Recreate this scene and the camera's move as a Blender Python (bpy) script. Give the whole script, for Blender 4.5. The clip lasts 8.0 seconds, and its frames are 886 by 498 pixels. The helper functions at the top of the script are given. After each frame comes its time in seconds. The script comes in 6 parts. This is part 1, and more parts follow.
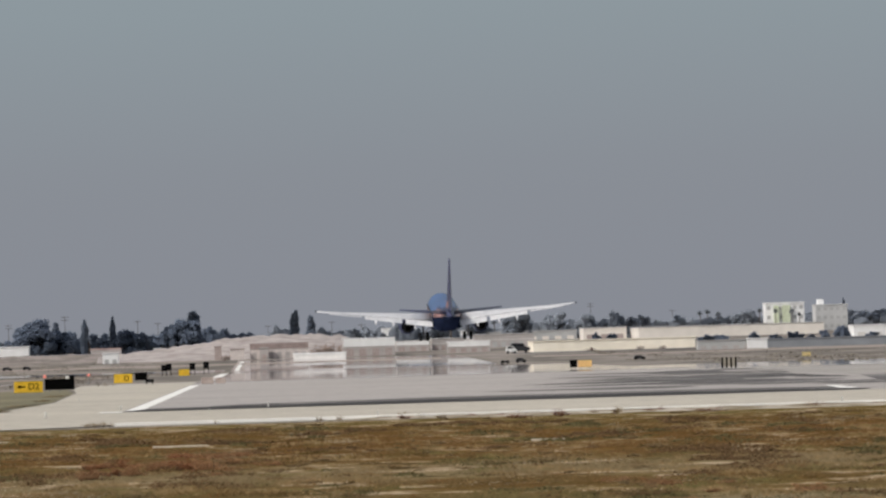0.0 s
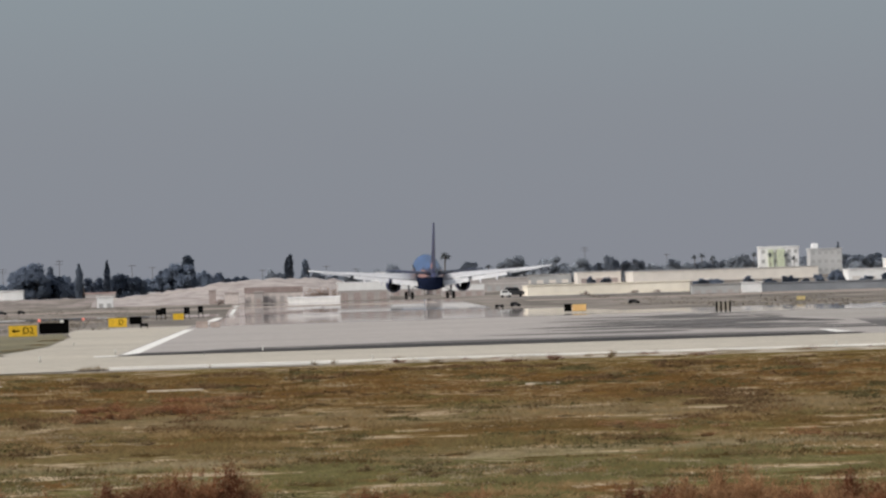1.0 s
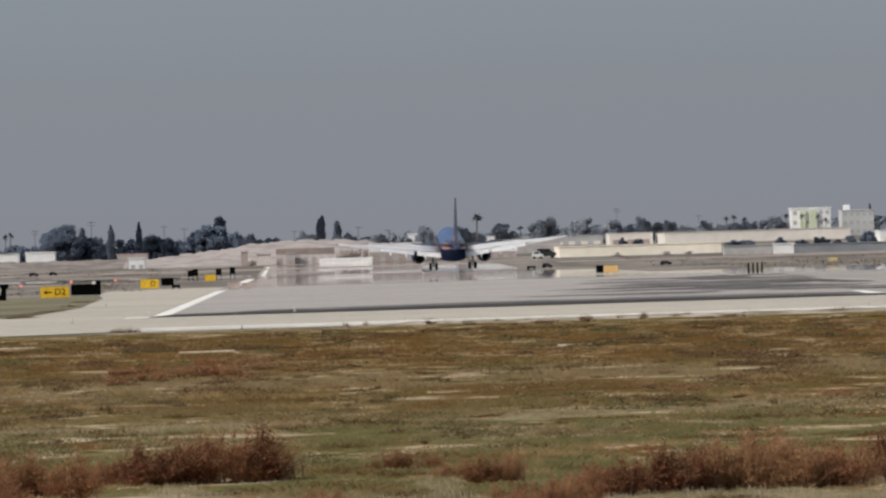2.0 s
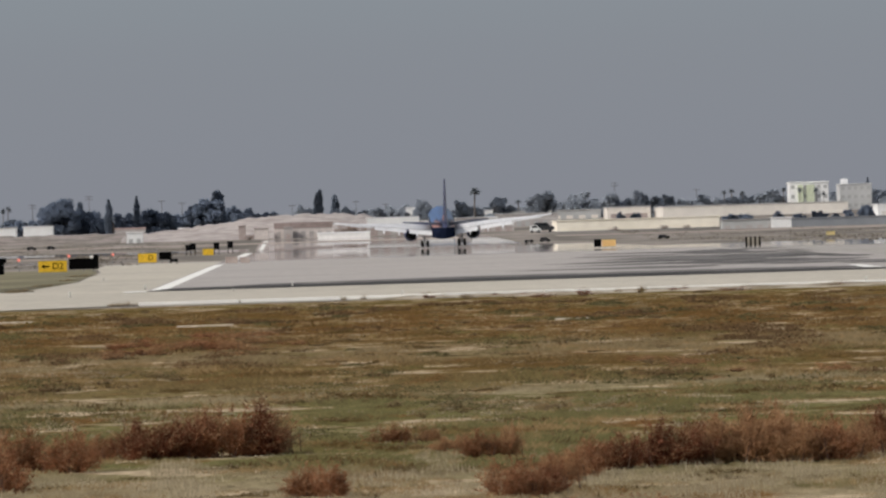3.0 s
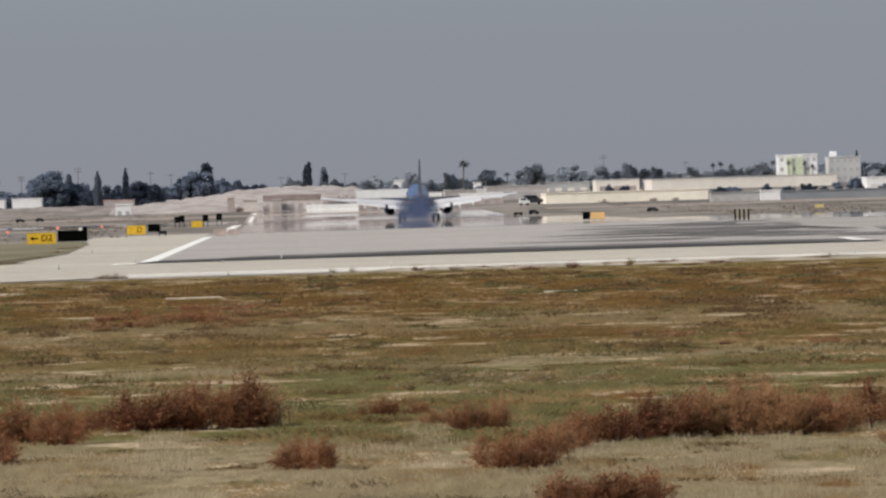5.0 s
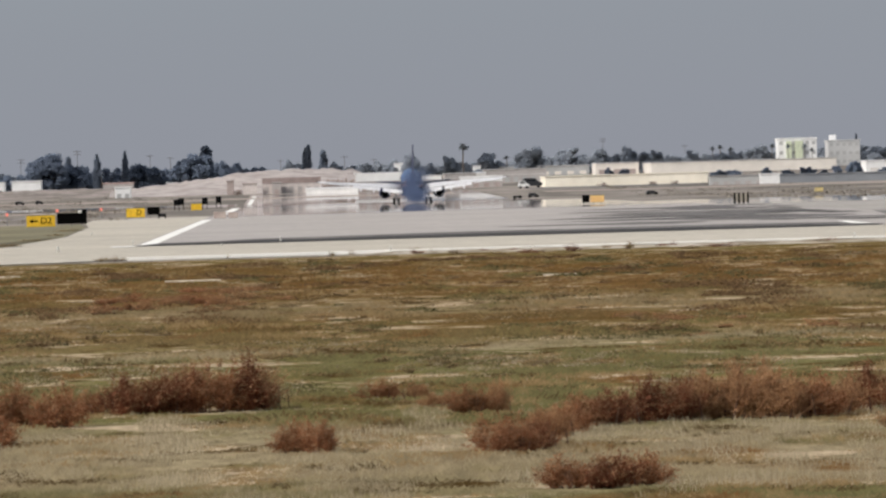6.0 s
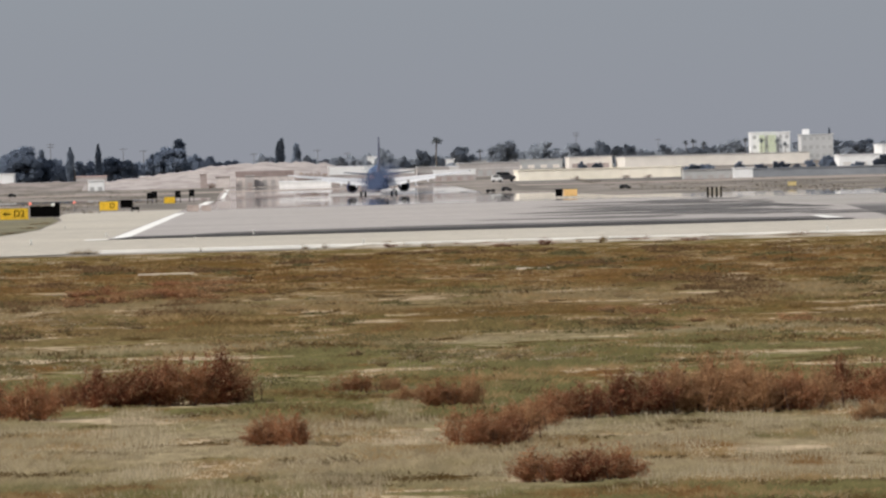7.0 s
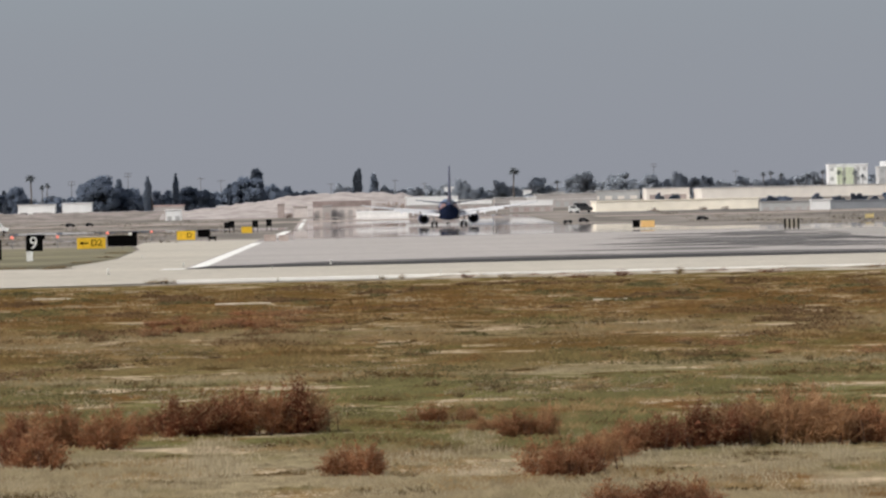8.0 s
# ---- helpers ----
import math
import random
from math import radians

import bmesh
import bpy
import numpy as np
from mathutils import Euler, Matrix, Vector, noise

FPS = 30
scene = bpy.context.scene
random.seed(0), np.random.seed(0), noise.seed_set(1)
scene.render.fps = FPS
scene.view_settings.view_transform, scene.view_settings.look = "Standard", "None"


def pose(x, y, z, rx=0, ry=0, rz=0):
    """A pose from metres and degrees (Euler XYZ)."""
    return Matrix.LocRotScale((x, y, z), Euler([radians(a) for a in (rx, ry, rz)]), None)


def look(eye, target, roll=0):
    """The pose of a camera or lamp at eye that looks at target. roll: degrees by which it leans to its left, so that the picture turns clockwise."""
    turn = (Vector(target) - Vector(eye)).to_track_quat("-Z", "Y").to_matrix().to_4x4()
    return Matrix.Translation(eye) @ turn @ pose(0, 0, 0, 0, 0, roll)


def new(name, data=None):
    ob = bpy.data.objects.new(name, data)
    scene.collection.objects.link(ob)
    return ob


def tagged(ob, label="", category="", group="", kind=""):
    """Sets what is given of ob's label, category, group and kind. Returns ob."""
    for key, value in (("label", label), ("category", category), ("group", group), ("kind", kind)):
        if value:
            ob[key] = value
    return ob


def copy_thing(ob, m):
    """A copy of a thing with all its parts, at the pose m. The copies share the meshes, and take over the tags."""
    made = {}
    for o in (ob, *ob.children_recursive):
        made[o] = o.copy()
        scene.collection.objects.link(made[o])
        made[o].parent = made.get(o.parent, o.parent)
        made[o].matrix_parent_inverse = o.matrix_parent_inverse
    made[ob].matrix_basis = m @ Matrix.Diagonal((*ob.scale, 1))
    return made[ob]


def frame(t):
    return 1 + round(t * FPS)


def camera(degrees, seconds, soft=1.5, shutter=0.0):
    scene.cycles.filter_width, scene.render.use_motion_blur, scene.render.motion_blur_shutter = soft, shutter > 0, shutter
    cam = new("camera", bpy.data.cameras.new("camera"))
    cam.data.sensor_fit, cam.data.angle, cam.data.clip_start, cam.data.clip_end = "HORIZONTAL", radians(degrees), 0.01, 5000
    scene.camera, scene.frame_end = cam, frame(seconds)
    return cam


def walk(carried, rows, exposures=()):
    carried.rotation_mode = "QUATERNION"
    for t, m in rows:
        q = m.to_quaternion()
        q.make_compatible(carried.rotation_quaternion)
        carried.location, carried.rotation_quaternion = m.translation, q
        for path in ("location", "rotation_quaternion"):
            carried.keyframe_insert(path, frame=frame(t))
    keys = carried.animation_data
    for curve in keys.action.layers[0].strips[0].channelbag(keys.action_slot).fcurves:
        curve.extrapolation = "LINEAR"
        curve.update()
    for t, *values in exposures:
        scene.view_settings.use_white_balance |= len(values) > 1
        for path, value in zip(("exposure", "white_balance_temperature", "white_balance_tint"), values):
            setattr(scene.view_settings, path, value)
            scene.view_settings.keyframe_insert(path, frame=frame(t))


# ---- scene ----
EYE = 3.1
cam = camera(6.4103, 8.0, soft=2.4)
PATH = [
    (0.0, pose(0, 0, EYE, 90.7164, 1.7306, -1.2378)),
    (0.5, pose(0, 0, EYE, 90.5776, 1.7535, -1.3369)),
    (1.0, pose(0, 0, EYE, 90.3098, 1.7409, -1.2782)),
    (1.5, pose(0, 0, EYE, 90.1610, 1.7292, -1.1304)),
    (1.7, pose(0, 0, EYE, 90.1203, 1.7315, -1.0492)),
    (2.8, pose(0, 0, EYE, 89.8515, 1.7441, -1.0575)),
    (3.0, pose(0, 0, EYE, 89.8481, 1.7464, -1.0634)),
    (3.5, pose(0, 0, EYE, 89.7668, 1.7000, -1.0722)),
    (4.0, pose(0, 0, EYE, 89.7401, 1.7350, -1.0992)),
    (4.5, pose(0, 0, EYE, 89.7799, 1.7505, -1.0818)),
    (4.7, pose(0, 0, EYE, 89.7378, 1.7349, -1.1055)),
    (5.8, pose(0, 0, EYE, 89.5076, 1.6491, -1.1918)),
    (6.0, pose(0, 0, EYE, 89.5231, 1.6335, -1.1480)),
    (6.5, pose(0, 0, EYE, 89.4864, 1.6192, -1.1725)),
    (7.0, pose(0, 0, EYE, 89.4715, 1.5431, -1.3422)),
    (7.2, pose(0, 0, EYE, 89.4765, 1.4968, -1.5134)),
    (7.5, pose(0, 0, EYE, 89.6011, 1.4273, -1.3920)),
    (7.7, pose(0, 0, EYE, 89.6131, 1.3854, -1.0789)),
    (8.0, pose(0, 0, EYE, 89.7070, 1.3224, -0.7824)),
]
walk(cam, PATH, [(0.0, -0.04), (1.7, -0.08), (3.5, -0.10), (4.7, -0.02), (5.8, 0.16), (8.0, 0.16)])

# ---- light: hazy sun behind and to the left of the camera, grey sky ----
SUN_EL, SUN_AZ = 40.0, 240.0       # azimuth clockwise from +y
world = bpy.data.worlds.new("hazy_sky")
scene.world = world
world.use_nodes = True
wn, wl = world.node_tree.nodes, world.node_tree.links
wn.clear()
w_out = wn.new("ShaderNodeOutputWorld")
w_bg = wn.new("ShaderNodeBackground")
w_sky = wn.new("ShaderNodeTexSky")
w_sky.sky_type = "NISHITA"
w_sky.sun_disc = False
w_sky.sun_elevation = radians(SUN_EL)
w_sky.sun_rotation = radians(SUN_AZ)
w_sky.dust_density = 3.0
w_sky.air_density = 1.0
w_hsv = wn.new("ShaderNodeHueSaturation")
w_hsv.inputs["Saturation"].default_value = 0.35
w_hsv.inputs["Value"].default_value = 1.28
# smog layer: grey near the horizon, clearing upwards
w_co = wn.new("ShaderNodeTexCoord")
w_sep = wn.new("ShaderNodeSeparateXYZ")
w_ramp = wn.new("ShaderNodeValToRGB")
w_mix = wn.new("ShaderNodeMixRGB")
w_smog = wn.new("ShaderNodeValToRGB")
w_bg.inputs["Strength"].default_value = 0.1
wl.new(w_sky.outputs["Color"], w_hsv.inputs["Color"])
wl.new(w_co.outputs["Generated"], w_sep.inputs[0])
wl.new(w_sep.outputs["Z"], w_ramp.inputs[0])
wl.new(w_sep.outputs["Z"], w_smog.inputs[0])
e = w_ramp.color_ramp.elements
e[0].position, e[0].color = 0.05, (0, 0, 0, 1)
e[1].position, e[1].color = 0.45, (1, 1, 1, 1)
e = w_smog.color_ramp.elements
e[0].position, e[0].color = 0.0, (2.50, 2.63, 3.02, 1)
e[1].position, e[1].color = 0.045, (2.75, 3.25, 3.55, 1)
e.new(0.022).color = (2.56, 2.76, 3.10, 1)
wl.new(w_ramp.outputs["Color"], w_mix.inputs["Fac"])
wl.new(w_smog.outputs["Color"], w_mix.inputs["Color1"])
wl.new(w_hsv.outputs["Color"], w_mix.inputs["Color2"])
wl.new(w_mix.outputs["Color"], w_bg.inputs["Color"])
wl.new(w_bg.outputs["Background"], w_out.inputs["Surface"])

sun_data = bpy.data.lights.new("sun", "SUN")
sun_data.energy = 2.2
sun_data.angle = radians(2.5)
sun_data.color = (1.0, 0.94, 0.85)
sun = new("sun", sun_data)
_az, _el = radians(SUN_AZ), radians(SUN_EL)
sun.matrix_world = look((-60, -60, 80), (-60 - math.sin(_az) * math.cos(_el), -60 - math.cos(_az) * math.cos(_el), 80 - math.sin(_el)))


# ---- helpers for materials and meshes ----
def material(name, base, rough=0.8, metal=0.0, alt=None, scale=1.0, detail=6.0, fine=None, bump=0.0, bump_scale=None,
             stretch=(1, 1, 1), random_obj=0.0, random_island=0.0, coords="Object", contrast=(0.35, 0.65), grain=0.17):
    """A surface with a broad and a fine variation of colour and a little relief."""
    m = bpy.data.materials.new(name)
    m.use_nodes = True
    n, l = m.node_tree.nodes, m.node_tree.links
    b = n["Principled BSDF"]
    b.inputs["Roughness"].default_value = rough
    b.inputs["Metallic"].default_value = metal
    co = n.new("ShaderNodeTexCoord")
    mp = n.new("ShaderNodeMapping")
    mp.inputs["Scale"].default_value = stretch
    l.new(co.outputs[coords], mp.inputs["Vector"])
    nz = n.new("ShaderNodeTexNoise")
    nz.inputs["Scale"].default_value = scale
    nz.inputs["Detail"].default_value = detail
    l.new(mp.outputs["Vector"], nz.inputs["Vector"])
    rp = n.new("ShaderNodeValToRGB")
    alt = alt or tuple(c * 0.72 for c in base)
    rp.color_ramp.elements[0].position, rp.color_ramp.elements[0].color = contrast[0], (*alt, 1)
    rp.color_ramp.elements[1].position, rp.color_ramp.elements[1].color = contrast[1], (*base, 1)
    l.new(nz.outputs["Fac"], rp.inputs["Fac"])
    col = rp.outputs["Color"]
    nf = n.new("ShaderNodeTexNoise")
    nf.inputs["Scale"].default_value = fine or scale * 9
    nf.inputs["Detail"].default_value = 4
    l.new(mp.outputs["Vector"], nf.inputs["Vector"])
    hv = n.new("ShaderNodeHueSaturation")
    l.new(col, hv.inputs["Color"])
    mr = n.new("ShaderNodeMapRange")
    mr.inputs["From Min"].default_value, mr.inputs["From Max"].default_value = 0.3, 0.7
    mr.inputs["To Min"].default_value, mr.inputs["To Max"].default_value = 1 - grain, 1 + grain
    l.new(nf.outputs["Fac"], mr.inputs["Value"])
    value = mr.outputs["Result"]
    if random_obj or random_island:
        amount = random_obj or random_island
        if random_obj:
            src = n.new("ShaderNodeObjectInfo").outputs["Random"]
        else:
            src = n.new("ShaderNodeNewGeometry").outputs["Random Per Island"]
        m2 = n.new("ShaderNodeMapRange")
        m2.inputs["To Min"].default_value, m2.inputs["To Max"].default_value = 1 - amount, 1 + amount
        l.new(src, m2.inputs["Value"])
        mu = n.new("ShaderNodeMath")
        mu.operation = "MULTIPLY"
        l.new(value, mu.inputs[0])
        l.new(m2.outputs["Result"], mu.inputs[1])
        value = mu.outputs[0]
    l.new(value, hv.inputs["Value"])
    l.new(hv.outputs["Color"], b.inputs["Base Color"])
    if bump:
        bp = n.new("ShaderNodeBump")
        bp.inputs["Strength"].default_value = bump
        nb = nf
        if bump_scale:
            nb = n.new("ShaderNodeTexNoise")
            nb.inputs["Scale"].default_value = bump_scale
            l.new(mp.outputs["Vector"], nb.inputs["Vector"])
        l.new(nb.outputs["Fac"], bp.inputs["Height"])
        l.new(bp.outputs["Normal"], b.inputs["Normal"])
    return m


def matt(m, level=0.08):
    m.node_tree.nodes["Principled BSDF"].inputs["Specular IOR Level"].default_value = level
    return m


def leafy(m, amount):
    """Thin dry leaves and blades let some light through."""
    n, l = m.node_tree.nodes, m.node_tree.links
    b = n["Principled BSDF"]
    b.inputs["Specular IOR Level"].default_value = 0.1
    tr, mx = n.new("ShaderNodeBsdfTranslucent"), n.new("ShaderNodeMixShader")
    l.new(b.inputs["Base Color"].links[0].from_socket, tr.inputs["Color"])
    mx.inputs[0].default_value = amount
    l.new(b.outputs[0], mx.inputs[1])
    l.new(tr.outputs[0], mx.inputs[2])
    l.new(mx.outputs[0], n["Material Output"].inputs["Surface"])
    return m


def mesh_of(bm, name, mat, smooth=False):
    me = bpy.data.meshes.new(name)
    bm.normal_update()
    bm.to_mesh(me)
    bm.free()
    for mm in (mat if isinstance(mat, (list, tuple)) else [mat]):
        me.materials.append(mm)
    if smooth:
        for p in me.polygons:
            p.use_smooth = True
    return me


def part(name, bm, mat, parent=None, label="", smooth=False, at=None):
    ob = new(name, mesh_of(bm, name, mat, smooth))
    if at is not None:
        ob.matrix_basis = at
    if parent is not None:
        ob.parent = parent
    if label:
        tagged(ob, label)
    return ob


def empty(name, m=None):
    ob = new(name)
    ob.empty_display_size = 0.5
    if m is not None:
        ob.matrix_basis = m
    return ob


def add_box(bm, x0, x1, y0, y1, z0, z1, bevel=0.0, mat=0):
    vs = [bm.verts.new(p) for p in ((x0, y0, z0), (x1, y0, z0), (x1, y1, z0), (x0, y1, z0),
                                    (x0, y0, z1), (x1, y0, z1), (x1, y1, z1), (x0, y1, z1))]
    fs = [bm.faces.new([vs[i] for i in q]) for q in ((3, 2, 1, 0), (4, 5, 6, 7), (0, 1, 5, 4), (1, 2, 6, 5), (2, 3, 7, 6), (3, 0, 4, 7))]
    for f in fs:
        f.material_index = mat
    if bevel:
        es = list({e for f in fs for e in f.edges})
        bmesh.ops.bevel(bm, geom=es, offset=bevel, segments=2, affect="EDGES", profile=0.6)
    return fs


def box_mesh(x0, x1, y0, y1, z0, z1, bevel=0.0):
    bm = bmesh.new()
    add_box(bm, x0, x1, y0, y1, z0, z1, bevel)
    return bm


def add_tube(bm, p, q, r0, r1, n=8, caps=True):
    p, q = Vector(p), Vector(q)
    d = (q - p).normalized()
    a = d.orthogonal().normalized()
    b = d.cross(a)
    rings = []
    for c, r in ((p, r0), (q, r1)):
        rings.append([bm.verts.new(c + (a * math.cos(2 * math.pi * k / n) + b * math.sin(2 * math.pi * k / n)) * r) for k in range(n)])
    for k in range(n):
        bm.faces.new((rings[0][k], rings[0][(k + 1) % n], rings[1][(k + 1) % n], rings[1][k]))
    if caps:
        bm.faces.new(rings[0][::-1])
        bm.faces.new(rings[1])


def add_loft(bm, rings, close_ends=True):
    vs = [[bm.verts.new(p) for p in ring] for ring in rings]
    n = len(vs[0])
    for a, b in zip(vs, vs[1:]):
        for k in range(n):
            bm.faces.new((a[k], a[(k + 1) % n], b[(k + 1) % n], b[k]))
    if close_ends:
        bm.faces.new(vs[0][::-1])
        bm.faces.new(vs[-1])


def smooth_step(a, b, v):
    v = min(1.0, max(0.0, (v - a) / (b - a)))
    return v * v * (3 - 2 * v)


# height of the land: level airfield, then a long gentle rise
RISE = [(1250, 0.0), (1440, -0.36), (1530, -0.52), (1620, -0.50), (2000, 1.3), (2500, 4.4), (3000, 6.3), (4900, 9.0)]


def land(y):
    if y <= RISE[0][0]:
        return 0.0
    for (a, za), (b, zb) in zip(RISE, RISE[1:]):
        if y <= b:
            return za + (zb - za) * (y - a) / (b - a)
    return RISE[-1][1]


# ---- materials of the land ----
def field_material(name, pale=(0.44, 0.36, 0.265)):
    """Mown dry grassland: green, straw and rust-brown patches with bare pale soil."""
    m = bpy.data.materials.new(name)
    m.use_nodes = True
    n, l = m.node_tree.nodes, m.node_tree.links
    b = n["Principled BSDF"]
    b.inputs["Roughness"].default_value = 1.0
    b.inputs["Specular IOR Level"].default_value = 0.0
    co = n.new("ShaderNodeTexCoord")

    def noise_of(scale, detail=5.0, offset=0.0, rough=0.6, sx=1.0):
        mp = n.new("ShaderNodeMapping")
        mp.inputs["Location"].default_value = (offset, offset * 0.7, 0)
        mp.inputs["Scale"].default_value = (sx, 1, 1)
        l.new(co.outputs["Object"], mp.inputs["Vector"])
        z = n.new("ShaderNodeTexNoise")
        z.inputs["Scale"].default_value = scale
        z.inputs["Detail"].default_value = detail
        z.inputs["Roughness"].default_value = rough
        l.new(mp.outputs["Vector"], z.inputs["Vector"])
        return z.outputs["Fac"]

    def ramp(fac, lo, hi, a=(0, 0, 0), c=(1, 1, 1)):
        r = n.new("ShaderNodeValToRGB")
        r.color_ramp.elements[0].position, r.color_ramp.elements[0].color = lo, (*a, 1)
        r.color_ramp.elements[1].position, r.color_ramp.elements[1].color = hi, (*c, 1)
        l.new(fac, r.inputs[0])
        return r.outputs["Color"]

    def mix(fac, a, c):
        x = n.new("ShaderNodeMixRGB")
        l.new(fac, x.inputs["Fac"])
        for s, v in (("Color1", a), ("Color2", c)):
            if isinstance(v, tuple):
                x.inputs[s].default_value = (*v, 1)
            else:
                l.new(v, x.inputs[s])
        return x.outputs["Color"]

    # which kind of cover grows where: belts by distance, placed to fit the camera's view
    sep = n.new("ShaderNodeSeparateXYZ")
    l.new(co.outputs["Object"], sep.inputs[0])
    wob = n.new("ShaderNodeMath")
    wob.operation = "MULTIPLY_ADD"
    l.new(noise_of(0.05, 3.0, 9.0), wob.inputs[0])
    wob.inputs[1].default_value = 36.0
    l.new(sep.outputs["Y"], wob.inputs[2])
    belts = n.new("ShaderNodeMapRange")
    belts.inputs["From Min"].default_value, belts.inputs["From Max"].default_value = 83, 383
    l.new(wob.outputs[0], belts.inputs["Value"])
    cover = n.new("ShaderNodeValToRGB")
    cr = cover.color_ramp
    cr.elements[0].position, cr.elements[0].color = 0.0, (0.145, 0.142, 0.070, 1)
    cr.elements[1].position, cr.elements[1].color = 1.0, (0.132, 0.110, 0.058, 1)
    for p, c in ((0.035, (0.155, 0.140, 0.074)), (0.06, (0.300, 0.252, 0.173)), (0.105, (0.285, 0.241, 0.165)), (0.135, (0.148, 0.135, 0.070)), (0.265, (0.152, 0.137, 0.073)),
                 (0.285, (0.285, 0.240, 0.165)), (0.305, (0.180, 0.146, 0.082)), (0.36, (0.142, 0.096, 0.049)), (0.39, (0.150, 0.108, 0.058)), (0.42, (0.215, 0.170, 0.108)), (0.465, (0.225, 0.178, 0.114)),
                 (0.495, (0.156, 0.110, 0.058)), (0.56, (0.154, 0.098, 0.050)), (0.7, (0.154, 0.096, 0.048)), (0.82, (0.146, 0.100, 0.048)), (0.93, (0.136, 0.105, 0.050))):
        el = cr.elements.new(p)
        el.color = (*c, 1)
    l.new(belts.outputs["Result"], cover.inputs[0])
    col = cover.outputs["Color"]
    col = mix(ramp(noise_of(0.12, 6.0, 3.0, 0.65, 2.4), 0.53, 0.65), col, (0.150, 0.130, 0.064))
    col = mix(ramp(noise_of(0.13, 6.0, 31.0, 0.65, 2.4), 0.55, 0.65), col, (0.166, 0.102, 0.054))
    col = mix(ramp(noise_of(0.26, 6.0, 77.0, 0.68, 1.3), 0.52, 0.57), col, pale)
    col = mix(ramp(noise_of(0.30, 5.0, 120.0, 0.68, 1.6), 0.555, 0.61), col, (0.078, 0.054, 0.027))
    hv = n.new("ShaderNodeHueSaturation")
    hv.inputs["Saturation"].default_value = 1.18
    l.new(col, hv.inputs["Color"])
    mr = n.new("ShaderNodeMapRange")
    mr.inputs["From Min"].default_value, mr.inputs["From Max"].default_value = 0.3, 0.7
    mr.inputs["To Min"].default_value, mr.inputs["To Max"].default_value = 0.60, 1.44
    l.new(noise_of(0.8, 8.0, 5.0, 0.75, 4.5), mr.inputs["Value"])
    l.new(mr.outputs["Result"], hv.inputs["Value"])
    l.new(hv.outputs["Color"], b.inputs["Base Color"])
    return m


def pavement_material(name, base, alt, hot_from=None):
    """Sun-bleached pavement; far away the hot air over it lies like a sheet of still water."""
    m = material(name, base, 0.9, 0.0, alt, 0.035, 7.0, fine=0.9, contrast=(0.3, 0.7))
    n, l = m.node_tree.nodes, m.node_tree.links
    b = n["Principled BSDF"]
    b.inputs["Specular IOR Level"].default_value = 0.15
    co = n["Texture Coordinate"]
    sep = n.new("ShaderNodeSeparateXYZ")
    l.new(co.outputs["Object"], sep.inputs[0])
    if hot_from:
        wob = n.new("ShaderNodeTexNoise")
        wob.inputs["Scale"].default_value = 0.08
        wob.inputs["Detail"].default_value = 3
        l.new(co.outputs["Object"], wob.inputs["Vector"])
        ad = n.new("ShaderNodeMath")
        ad.operation = "MULTIPLY_ADD"
        l.new(wob.outputs["Fac"], ad.inputs[0])
        ad.inputs[1].default_value = 90.0
        l.new(sep.outputs["Y"], ad.inputs[2])
        mr = n.new("ShaderNodeMapRange")
        mr.inputs["From Min"].default_value, mr.inputs["From Max"].default_value = hot_from + 35, hot_from + 75
        l.new(ad.outputs[0], mr.inputs["Value"])
        gl = n.new("ShaderNodeBsdfGlossy")
        gl.inputs["Roughness"].default_value = 0.017
        gl.inputs["Color"].default_value = (0.94, 0.935, 0.945, 1)
        # the layer of hot air is never quite level
        mw, nw, bw = n.new("ShaderNodeMapping"), n.new("ShaderNodeTexNoise"), n.new("ShaderNodeBump")
        mw.inputs["Scale"].default_value = (0.45, 0.05, 1)
        nw.inputs["Scale"].default_value, nw.inputs["Detail"].default_value = 1.0, 3.0
        bw.inputs["Strength"].default_value, bw.inputs["Distance"].default_value = 1.0, 0.014
        l.new(co.outputs["Object"], mw.inputs[0])
        l.new(mw.outputs[0], nw.inputs["Vector"])
        l.new(nw.outputs["Fac"], bw.inputs["Height"])
        l.new(bw.outputs["Normal"], gl.inputs["Normal"])
        sc = n.new("ShaderNodeMath")
        sc.operation = "MULTIPLY"
        sc.inputs[1].default_value = 0.92
        l.new(mr.outputs["Result"], sc.inputs[0])
        ms = n.new("ShaderNodeMixShader")
        l.new(sc.outputs[0], ms.inputs[0])
        l.new(b.outputs[0], ms.inputs[1])
        l.new(gl.outputs[0], ms.inputs[2])
        l.new(ms.outputs[0], n["Material Output"].inputs["Surface"])
    return m


M_FIELD = field_material("dry_grassland")
M_BLADES = leafy(field_material("grass_blades", (0.25, 0.185, 0.11)), 0.3)
M_RUNWAY = pavement_material("runway_asphalt", (0.455, 0.420, 0.398), (0.385, 0.355, 0.336), 880)
M_RUBBER = material("rubbered_asphalt", (0.12, 0.112, 0.108), 0.9, 0, (0.075, 0.070, 0.068), 0.06, 6, stretch=(0.4, 1, 1))
M_SMEAR = material("smeared_asphalt", (0.225, 0.208, 0.200), 0.9, 0, (0.095, 0.088, 0.085), 0.05, 8, fine=0.5, stretch=(1.6, 0.35, 1), contrast=(0.4, 0.6))


